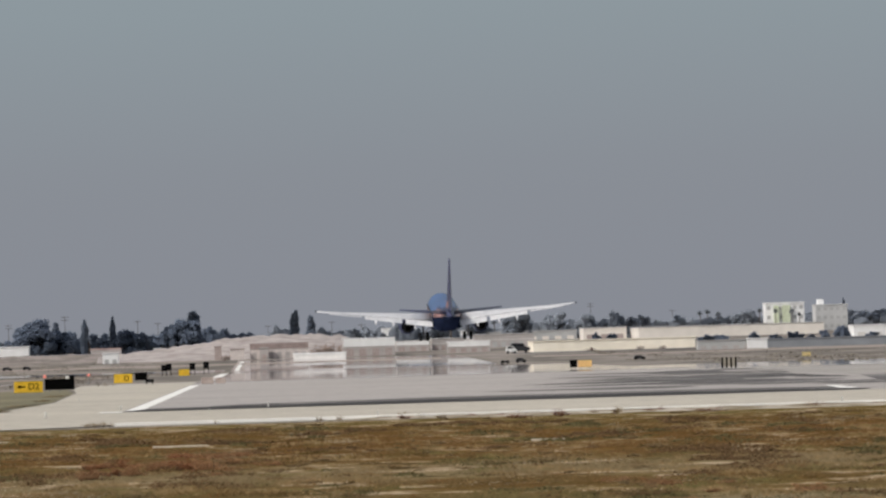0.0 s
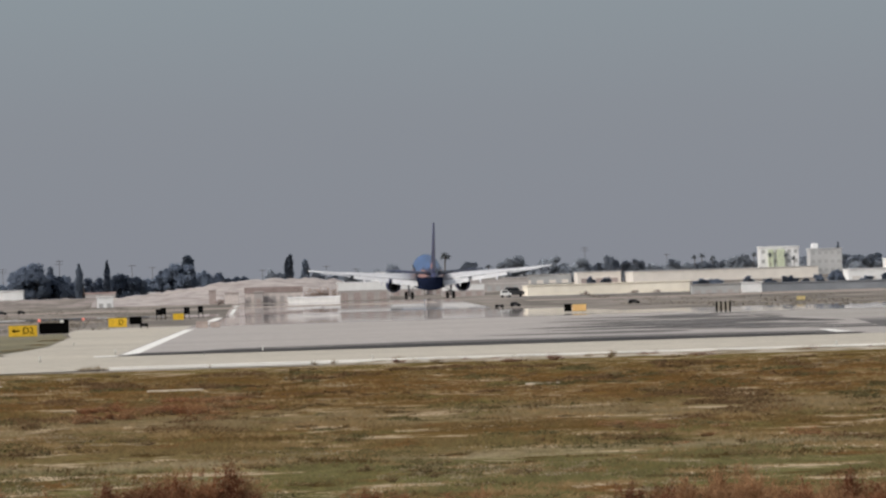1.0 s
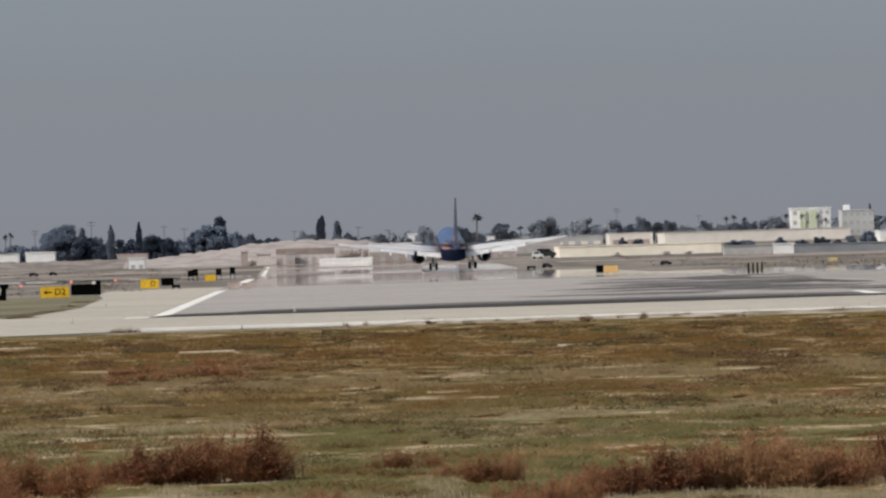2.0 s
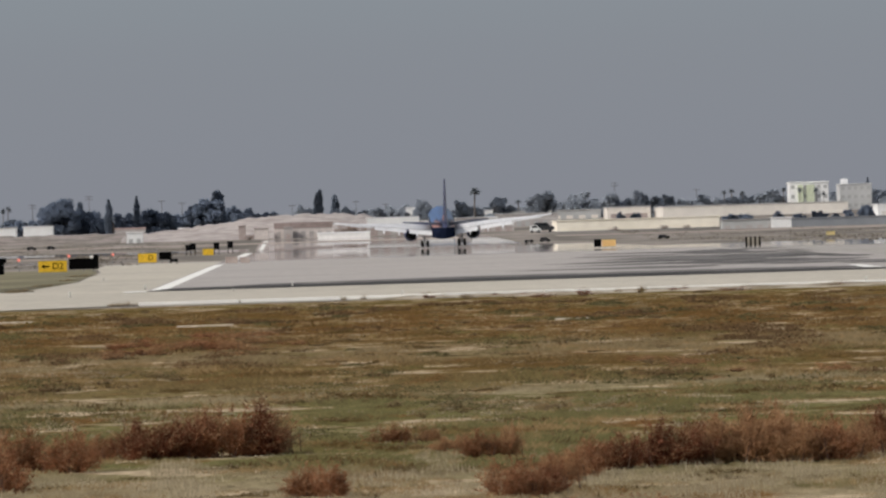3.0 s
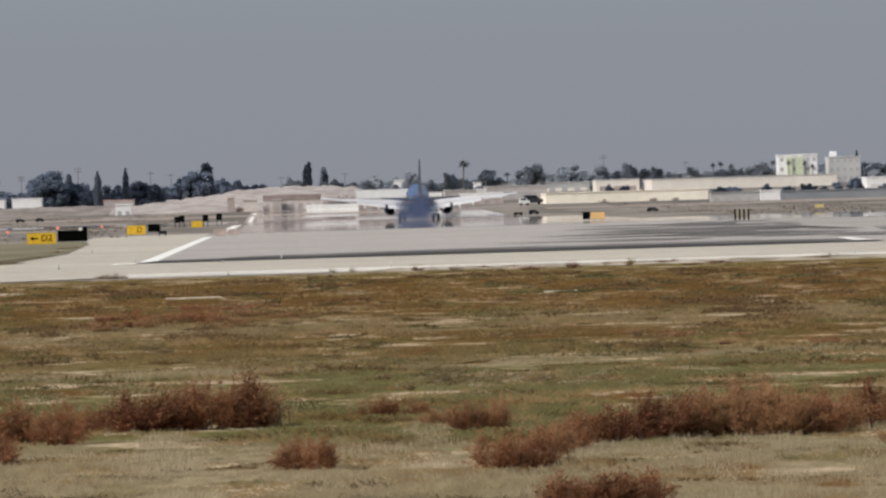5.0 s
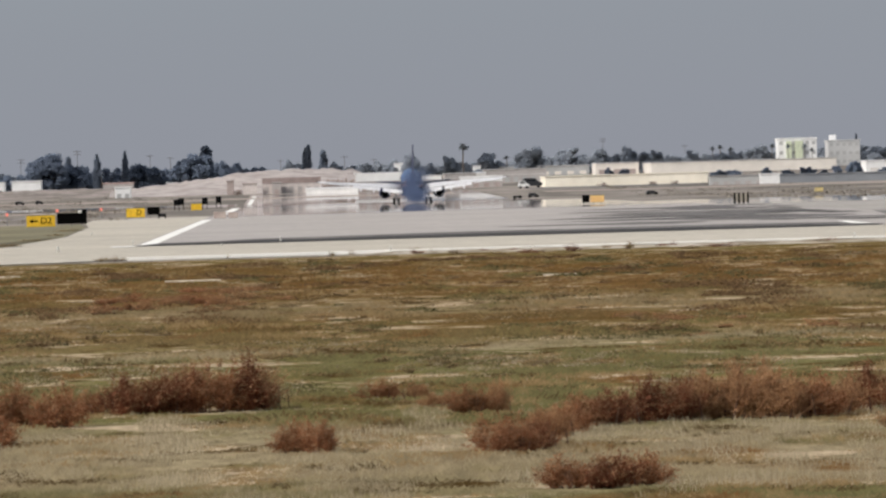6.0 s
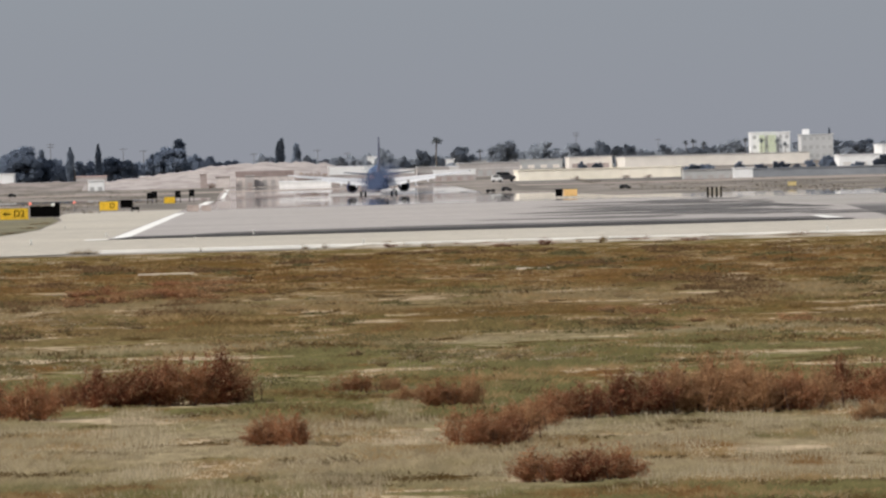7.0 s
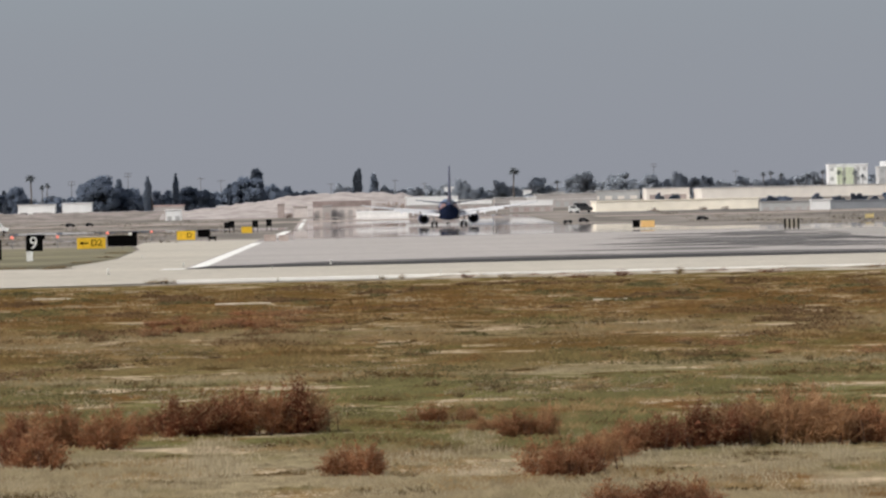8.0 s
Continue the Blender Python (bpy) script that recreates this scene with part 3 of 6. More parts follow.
    part("fin", bm, [M_NAVY, M_RED], plane, "navy tail fin with an orange-red stripe")
    bm = bmesh.new()
    add_loft(bm, [[(0.07, y0, z), (0.0, y1, z), (-0.07, y0, z)] for y0, y1, z in ((-15.85, -17.1, 5.3), (-17.4, -18.2, 11.5))])
    part("rudder", bm, M_NAVY, plane, "navy rudder")
    # nose gear
    gear = empty("nose_gear")
    gear.parent = plane
    gear.matrix_basis = pose(0, 12.4, 0)
    bm = bmesh.new()
    add_tube(bm, (0, 0, 0.35), (0, 0.2, 1.7), 0.07, 0.09, 8)
    part("strut", bm, M_STRUT, gear, "", True)
    for k in (-0.22, 0.22):
        bm = bmesh.new()
        add_loft(bm, [[(x, r * math.cos(2 * math.pi * a / 18), 0.34 + r * math.sin(2 * math.pi * a / 18)) for a in range(18)]
                      for x, r in ((-0.1, 0.2), (-0.1, 0.29), (0, 0.34), (0.1, 0.29), (0.1, 0.2))])
        part("wheel", bm, M_TYRE, gear, "black nose wheel", True, pose(k, 0, 0))
    return plane


airliner = build_airliner()

# ---- airfield signs and lights ----
M_SIGN_Y = material("sign_yellow", (0.80, 0.50, 0.02), 0.5, 0, (0.70, 0.43, 0.02), 0.6, 4)
M_SIGN_CREAM = material("pale_sign_yellow", (0.72, 0.56, 0.24), 0.7, 0, (0.62, 0.50, 0.26), 0.8, 4)
# the wash of the hot air is painted into this sign colour
M_SIGN_ORANGE = material("mirage_washed_orange", (0.68, 0.43, 0.16), 0.7, 0, (0.60, 0.36, 0.14), 0.8, 4)
M_SIGN_K = material("sign_black", (0.004, 0.004, 0.004), 0.9, 0, (0.003, 0.003, 0.003), 0.8, 4)
matt(M_SIGN_K, 0.0)
matt(M_TYRE)
matt(M_SOOT)
matt(M_BELLY, 0.0)
M_SIGN_W = material("sign_white", (0.82, 0.82, 0.80), 0.5, 0, (0.70, 0.70, 0.68), 0.8, 4)
M_SIGN_G = material("weathered_board", (0.34, 0.30, 0.24), 0.9, 0, (0.25, 0.22, 0.18), 1.0, 4)
M_FRAME = material("sign_frame", (0.45, 0.36, 0.10), 0.5, 0.2, (0.35, 0.27, 0.08), 1, 4)


def lettering(text, size, mat, parent, m, label):
    cu = bpy.data.curves.new("legend", "FONT")
    cu.body = text
    cu.size = size
    cu.extrude = 0.006
    cu.align_x, cu.align_y = "CENTER", "CENTER"
    ob = new("legend", cu)
    dg = bpy.context.evaluated_depsgraph_get()
    me = bpy.data.meshes.new_from_object(ob.evaluated_get(dg))
    bpy.data.objects.remove(ob)
    me.materials.append(mat)
    o = new("legend", me)
    o.parent = parent
    o.matrix_basis = m
    tagged(o, label)
    return o


def panel_sign(x, y, width, height, lift, mat, label, text="", arrow=False, turn=0.0, frame_mat=None):
    s = empty("guidance_sign", pose(x, y, 0.0, 0, 0, turn))
    tagged(s, label, "airfield sign", "taxiway guidance signs")
    part("panel", box_mesh(-width / 2, width / 2, -0.12, 0.12, lift, lift + height, 0.02), mat, s)
    for z in (lift + height, lift - 0.04):
        part("frame_rail", box_mesh(-width / 2 - 0.03, width / 2 + 0.03, -0.14, 0.14, z, z + 0.04), frame_mat or M_FRAME, s)
    for k in range(max(2, int(width / 0.8))):
        px = -width / 2 + width * (k + 0.5) / max(2, int(width / 0.8))
        bm = bmesh.new()
        add_tube(bm, (px, 0, 0), (px, 0, lift - 0.02), 0.04, 0.035, 8)
        part("leg", bm, M_STRUT, s)
    if text:
        lettering(text, height * 0.85, M_SIGN_K, s, pose(width * 0.18, -0.135, lift + height * 0.5, 90), "black legend")
    if arrow:
        bm = bmesh.new()
        add_box(bm, -width * 0.30, -width * 0.10, -0.14, -0.125, lift + height * 0.44, lift + height * 0.56)
        pts = [bm.verts.new(p) for p in ((-width * 0.40, -0.135, lift + height * 0.5), (-width * 0.28, -0.135, lift + height * 0.3), (-width * 0.28, -0.135, lift + height * 0.7))]
        bm.faces.new(pts)
        part("arrow", bm, M_SIGN_K, s, "black arrow")
    return s


panel_sign(-23.0, 745, 2.70, 1.02, 0.10, M_SIGN_Y, "yellow taxiway sign with a black arrow and characters", "D2", True)
back = panel_sign(-20.1, 745, 2.75, 0.95, 0.30, M_SIGN_K, "black back of a taxiway sign beside a yellow one", frame_mat=M_SIGN_K)
part("end_box", box_mesh(0.95, 1.42, -0.2, 0.2, 0.25, 1.60, 0.03), M_SIGN_K, back, "black control box at the sign's end")
part("lamp", box_mesh(0.62, 0.98, -0.16, 0.16, 1.26, 1.52, 0.05), M_SIGN_W, back, "pale lamp on the sign's top")
panel_sign(-17.0, 900, 2.1, 1.0, 0.22, M_SIGN_Y, "small yellow taxiway sign with faded characters", "D", False)
panel_sign(-15.0, 902, 1.40, 0.80, 0.50, M_SIGN_K, "black back of a small taxiway sign", frame_mat=M_SIGN_K)
panel_sign(-13.6, 1215, 1.65, 0.95, 0.05, M_SIGN_Y, "distant yellow taxiway sign beside the runway")
panel_sign(38.3, 970, 1.7, 0.8, 0.25, M_SIGN_ORANGE, "orange-yellow taxiway sign across the runway in a mirage-washed tone")
panel_sign(37.1, 975, 0.9, 0.85, 0.25, M_SIGN_K, "black sign back across the runway", frame_mat=M_SIGN_K)
panel_sign(81.3, 1203, 1.3, 0.55, 0.25, M_SIGN_CREAM, "small pale yellow sign far across the taxiway")
panel_sign(-29.5, 780, 1.7, 0.4, 1.0, M_SIGN_K, "low dark sign panel on legs in the grass", frame_mat=M_SIGN_K)


def distance_sign():
    s = empty("distance_sign", pose(-21.55, 566, 0))
    tagged(s, "black runway distance sign with a white numeral on a pale post", "airfield sign")
    part("panel", box_mesh(-0.60, 0.60, -0.10, 0.10, 0.72, 1.84, 0.05), M_SIGN_K, s)
    part("post", box_mesh(-0.58, -0.12, -0.06, 0.06, 0.0, 0.78, 0.02), M_SIGN_W, s, "white post")
    lettering("9", 1.25, M_SIGN_W, s, pose(-0.05, -0.115, 1.27, 90), "white numeral")


distance_sign()
panel_sign(-24.45, 570, 0.75, 1.4, 0.15, M_SIGN_K, "narrow black sign back beside the distance sign", frame_mat=M_SIGN_K)


M_BLOCK = material("pinkish_concrete", (0.50, 0.42, 0.38), 0.9, 0, (0.34, 0.27, 0.24), 1.2, 6)


def striped_board():
    s = empty("marker_board", pose(50.1, 868, 0))
    tagged(s, "small black and white striped marker board on the taxiway edge", "marker board")
    part("board", box_mesh(-0.86, 0.86, 0.0, 0.08, 0.12, 1.08, 0.01), M_SIGN_G, s, "weathered dull board")
    for k in range(4):
        x = -0.84 + k * 0.49
        part("stripe", box_mesh(x, x + 0.21, -0.03, 0.0, 0.0, 1.14, 0.01), M_SIGN_K, s)


striped_board()

# low weathered blocks at the runway edge
for bx, by, bw, bh in ((-6.9, 836, 1.3, 0.70), (-5.5, 839, 1.0, 0.55)):
    block = new("concrete_block", mesh_of(box_mesh(-bw / 2, bw / 2, -0.4, 0.4, 0.0, bh, 0.06), "concrete_block", M_BLOCK))
    block.matrix_basis = pose(bx, by, 0.055)
    tagged(block, "low weathered pinkish concrete block at the runway edge", "concrete block", "edge blocks")

M_LENS = material("lens_glass", (0.75, 0.74, 0.70), 0.2, 0, (0.6, 0.6, 0.56), 4, 3)
M_LAMP_BLUE = material("weathered_lamp_base", (0.62, 0.60, 0.56), 0.6, 0.1, (0.5, 0.48, 0.45), 4, 3)


def edge_light(x, y, h=0.6):
    o = empty("edge_light", pose(x, y, 0.04))
    tagged(o, "small pale airfield edge light on a short cone", "edge light", "edge lights")
    h *= 0.75
    bm = bmesh.new()
    add_tube(bm, (0, 0, 0), (0, 0, h * 0.6), h * 0.28, h * 0.12, 12)
    part("base", bm, M_LAMP_BLUE, o, "", True)
    bm = bmesh.new()
    bmesh.ops.create_uvsphere(bm, u_segments=10, v_segments=8, radius=h * 0.2)
    part("lens", bm, M_LENS, o, "clear lens", True, pose(0, 0, h * 0.75))
    return o


for ex, ey, eh in ((-12.0, 416, 0.45), (-8.9, 461, 0.4), (-0.3, 452, 0.4), (26.4, 367.1, 0.35), (-14.0, 571.2, 0.3), (4.9, 371.8, 0.3), (-3.5, 430.5, 0.22)):
    edge_light(ex, ey, eh)

# red stop lights in the grass and the dark light units beside the runway
M_RED_GLOW = bpy.data.materials.new("red_lamp")
M_RED_GLOW.use_nodes = True
_b = M_RED_GLOW.node_tree.nodes["Principled BSDF"]
_b.inputs["Base Color"].default_value = (0.6, 0.16, 0.12, 1)
_b.inputs["Emission Color"].default_value = (1.0, 0.30, 0.22, 1)
_b.inputs["Emission Strength"].default_value = 0.55


def stop_light(x, y, z, r):
    o = empty("stop_light", pose(x, y, 0))
    tagged(o, "red glowing stop light on a thin post in the grass", "signal light", "red stop lights")
    bm = bmesh.new()
    add_tube(bm, (0, 0, 0), (0, 0, z), 0.05, 0.04, 8)
    part("post", bm, M_STRUT, o)
    bm = bmesh.new()
    bmesh.ops.create_uvsphere(bm, u_segments=12, v_segments=8, radius=r)
    part("lamp", bm, M_RED_GLOW, o, "red glowing lamp", True, pose(0, 0, z))


def light_unit(x, y, h):
    o = empty("approach_light_unit", pose(x, y, 0))
    tagged(o, "dark box-shaped glide path light unit on legs", "airfield light", "glide path lights")
    part("housing", box_mesh(-0.45, 0.45, -0.5, 0.5, h * 0.45, h, 0.06), M_SIGN_K, o)
    for sx in (-0.35, 0.35):
        bm = bmesh.new()
        add_tube(bm, (sx, 0, 0), (sx, 0, h * 0.5), 0.06, 0.05, 8)
        part("leg", bm, M_SIGN_K, o)
    bm = bmesh.new()
    add_tube(bm, (0, -0.5, h * 0.72), (0, -0.56, h * 0.72), 0.14, 0.14, 12)
    part("lens", bm, M_GLASSY, o)


stop_light(-28.1, 800, 1.15, 0.16)
stop_light(-23.9, 830, 1.35, 0.17)
stop_light(-22.3, 960, 1.1, 0.17)
stop_light(-32.7, 800, 1.15, 0.18)
light_unit(-17.1, 1250, 1.7)
light_unit(-16.5, 1260, 1.9)
light_unit(-12.7, 1255, 1.9)
light_unit(-10.9, 1300, 2.0)
light_unit(-13.7, 880, 0.6)

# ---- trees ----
# distance haze painted into the leaf colours, palest for the farthest trees
M_LEAF = material("hazed_foliage", (0.225, 0.270, 0.355), 0.9, 0, (0.205, 0.248, 0.328), 0.25, 4, random_island=0.06, grain=0.05)
M_LEAF_HAZE = material("pale_hazed_foliage", (0.455, 0.495, 0.560), 0.9, 0, (0.410, 0.450, 0.515), 0.25, 4, random_island=0.06, grain=0.05)
M_LEAF_DARK = material("hazed_conifer_foliage", (0.228, 0.268, 0.340), 0.9, 0, (0.200, 0.238, 0.304), 0.3, 4, random_island=0.06, grain=0.05)
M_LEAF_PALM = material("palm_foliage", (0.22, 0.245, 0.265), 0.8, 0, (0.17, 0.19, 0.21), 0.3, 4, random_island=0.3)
M_BARK = material("grey_bark", (0.16, 0.13, 0.11), 0.95, 0, (0.10, 0.085, 0.075), 1.0, 5, bump=0.4)

for _m in (M_LEAF, M_LEAF_HAZE, M_LEAF_DARK, M_LEAF_PALM):
    leafy(_m, 0.6)


def quads_mesh(name, centres, sizes, mat, rng, outward=None, upright=0.0):
    """Many small leaf sprays as separate quads; with outward given they are shaded as one soft crown."""
    n = len(centres)
    d1 = rng.normal(size=(n, 3)) + (0, 0, upright)
    d1 /= np.linalg.norm(d1, axis=1, keepdims=True)
    d2 = np.cross(d1, rng.normal(size=(n, 3)))
    d2 /= np.linalg.norm(d2, axis=1, keepdims=True)
    if outward is not None:
        flip = np.sum(np.cross(d1, d2) * outward, axis=1) < 0
        d2[flip] *= -1
    s = sizes[:, None]
    k = rng.uniform(0.45, 0.9, (n, 1))
    v = np.stack([centres - d1 * s, centres - d2 * s * k, centres + d1 * s * 1.1, centres + d2 * s * k], 1).reshape(-1, 3)
    me = bpy.data.meshes.new(name)
    me.from_pydata(v.tolist(), [], np.arange(4 * n).reshape(n, 4).tolist())
    me.materials.append(mat)
    if outward is not None:
        soft_normals(me, np.repeat(outward, 4, 0))
    return me


def soft_normals(me, normals):
    for p in me.polygons:
        p.use_smooth = True
    me.normals_split_custom_set_from_vertices((normals / np.linalg.norm(normals, axis=1, keepdims=True)).tolist())


def limbs_mesh(rng, h, spread, start):
    bm = bmesh.new()
    add_tube(bm, (0, 0, -0.3), (0.1, 0, h * start), h * 0.035, h * 0.024, 8)
    for k in range(6):
        a = k * 1.05 + rng.uniform(-0.3, 0.3)
        z = h * (start * 0.8 + 0.1 * rng.uniform())
        add_tube(bm, (0.1, 0, z), (spread * 0.6 * math.cos(a), spread * 0.6 * math.sin(a), z + h * rng.uniform(0.2, 0.4)), h * 0.016, h * 0.006, 6)
    return bm


def tree_shape(kind, seed):
    """A tree of unit height with its own outline: trunk with limbs, crown of many leaf sprays."""
    rng = np.random.default_rng(seed)
    t = empty("tree")
    grey, kind = kind.endswith("_grey"), kind.replace("_grey", "")
    if kind == "round":
        lobes = [(rng.uniform(-0.33, 0.33), rng.uniform(-0.3, 0.3), rng.uniform(0.20, 0.86), rng.uniform(0.09, 0.17)) for _ in range(34)]
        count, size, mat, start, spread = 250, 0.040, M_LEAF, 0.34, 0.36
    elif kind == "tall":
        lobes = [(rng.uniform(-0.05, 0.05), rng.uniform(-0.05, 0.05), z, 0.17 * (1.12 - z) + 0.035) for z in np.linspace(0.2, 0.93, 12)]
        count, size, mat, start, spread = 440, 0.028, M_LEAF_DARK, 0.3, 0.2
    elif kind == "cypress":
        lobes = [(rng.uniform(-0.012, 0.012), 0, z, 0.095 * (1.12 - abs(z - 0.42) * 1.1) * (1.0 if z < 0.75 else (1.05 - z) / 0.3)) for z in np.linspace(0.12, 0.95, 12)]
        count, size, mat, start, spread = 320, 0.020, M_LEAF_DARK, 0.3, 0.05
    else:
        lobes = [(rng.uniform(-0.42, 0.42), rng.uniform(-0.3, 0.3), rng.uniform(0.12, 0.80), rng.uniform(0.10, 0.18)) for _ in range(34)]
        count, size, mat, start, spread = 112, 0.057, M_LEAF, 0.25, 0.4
    # the _grey kinds differ only by leaf colour with more haze in it
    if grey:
        mat = M_LEAF_HAZE
    cs, ss, ns = [], [], []
    for x, y, z, r in lobes:
        if kind in ("round", "low"):
            # keep the crown under one uneven dome
            z *= 1.0 - 0.55 * min(1.0, (abs(x) / 0.45) ** 2)
        p = rng.normal(size=(count, 3))
        p /= np.linalg.norm(p, axis=1, keepdims=True)
        p *= rng.uniform(0.45, 1.02, (count, 1)) * r * rng.uniform(0.9, 1.2)
        p[:, 2] *= 0.95 if kind != "cypress" else 1.5
        out = p / r * 0.16 + (x * 1.0, y * 0.8 - 1.1, (z - 0.3) * 0.9 + 0.5) + rng.normal(size=(count, 3)) * 0.06
        ns.append(out)
        p += (x, y, z)
        cs.append(p)
        ss.append(rng.uniform(0.6, 1.35, count) * size)
    c = np.concatenate(cs)
    c[:, 2] = np.maximum(c[:, 2], 0.06)
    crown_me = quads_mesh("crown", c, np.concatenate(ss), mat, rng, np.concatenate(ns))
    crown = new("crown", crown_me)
    crown.parent = t
    part("trunk", limbs_mesh(rng, 1.0, spread, start), M_BARK, t)
    return t


def palm_shape(seed):
    rng = np.random.default_rng(seed)
    t = empty("palm_tree")
    bm = bmesh.new()
    add_tube(bm, (0, 0, -0.02), (0.012, 0, 0.45), 0.016, 0.012, 8)
    add_tube(bm, (0.012, 0, 0.45), (0.0, 0, 0.90), 0.012, 0.012, 8)
    part("trunk", bm, M_BARK, t)
    bm = bmesh.new()
    for k in range(34):
        a, up = rng.uniform(0, 6.28), rng.uniform(-0.9, 1.2)
        pts = []
        for s in np.linspace(0, 1, 5):
            r = 0.115 * s * math.cos(up) ** 0.5 if math.cos(up) > 0 else 0.03 * s
            pts.append(Vector((r * math.cos(a), r * math.sin(a), 0.90 + 0.115 * (s * math.sin(up) - 0.45 * s * s))))
        side = Vector((-math.sin(a), math.cos(a), 0))
        prev = None
        for s, p in zip(np.linspace(0, 1, 5), pts):
            w = 0.022 * math.sin(math.pi * (0.15 + 0.8 * s))
            cur = (bm.verts.new(p + side * w), bm.verts.new(p - side * w))
            if prev:
                bm.faces.new((prev[0], prev[1], cur[1], cur[0]))
            prev = cur
    part("crown", bm, M_LEAF_PALM, t, "drooping palm fronds")
    return t


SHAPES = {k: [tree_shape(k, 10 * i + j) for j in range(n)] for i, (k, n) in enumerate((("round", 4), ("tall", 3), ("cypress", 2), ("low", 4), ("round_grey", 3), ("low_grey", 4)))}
SHAPES["palm"] = [palm_shape(91), palm_shape(92)]
TREE_LABELS = {"round": "round-crowned tree with haze-blue leaf colour on the skyline", "tall": "tall dark conifer on the hazy skyline", "cypress": "slender dark cypress standing above the trees",
               "low": "broad low grey-green tree in a hazy belt", "round_grey": "round-crowned tree with pale haze-grey leaf colour behind the warehouses", "low_grey": "broad low tree with pale haze-grey leaf colour in the far belt", "palm": "tall palm tree with a shaggy crown"}
_used = {k: 0 for k in SHAPES}


def plant(kind, x, y, base, height, width=1.0):
    # beyond 2450 m the same kinds take the paler, hazed leaf colour
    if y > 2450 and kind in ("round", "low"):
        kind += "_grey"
    i = _used[kind]
    _used[kind] += 1
    pool = SHAPES[kind]
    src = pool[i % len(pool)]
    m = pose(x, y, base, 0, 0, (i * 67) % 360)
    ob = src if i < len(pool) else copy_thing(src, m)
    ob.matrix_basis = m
    ob.scale = (height * width, height * width, height)
    tagged(ob, TREE_LABELS[kind], "palm tree" if kind == "palm" else "tree", "trees on the skyline")


def plant_at(kind, d, x, top, width_m):
    """A tree at bearing x whose crown reaches the height top; it stands on the land."""
    base = land(d) - 0.2
    h = top - base
    ref = {"round": 0.80, "tall": 0.42, "cypress": 0.20, "low": 1.05, "palm": 0.22}[kind]
    plant(kind, x, d, base, h, width_m / (ref * h))


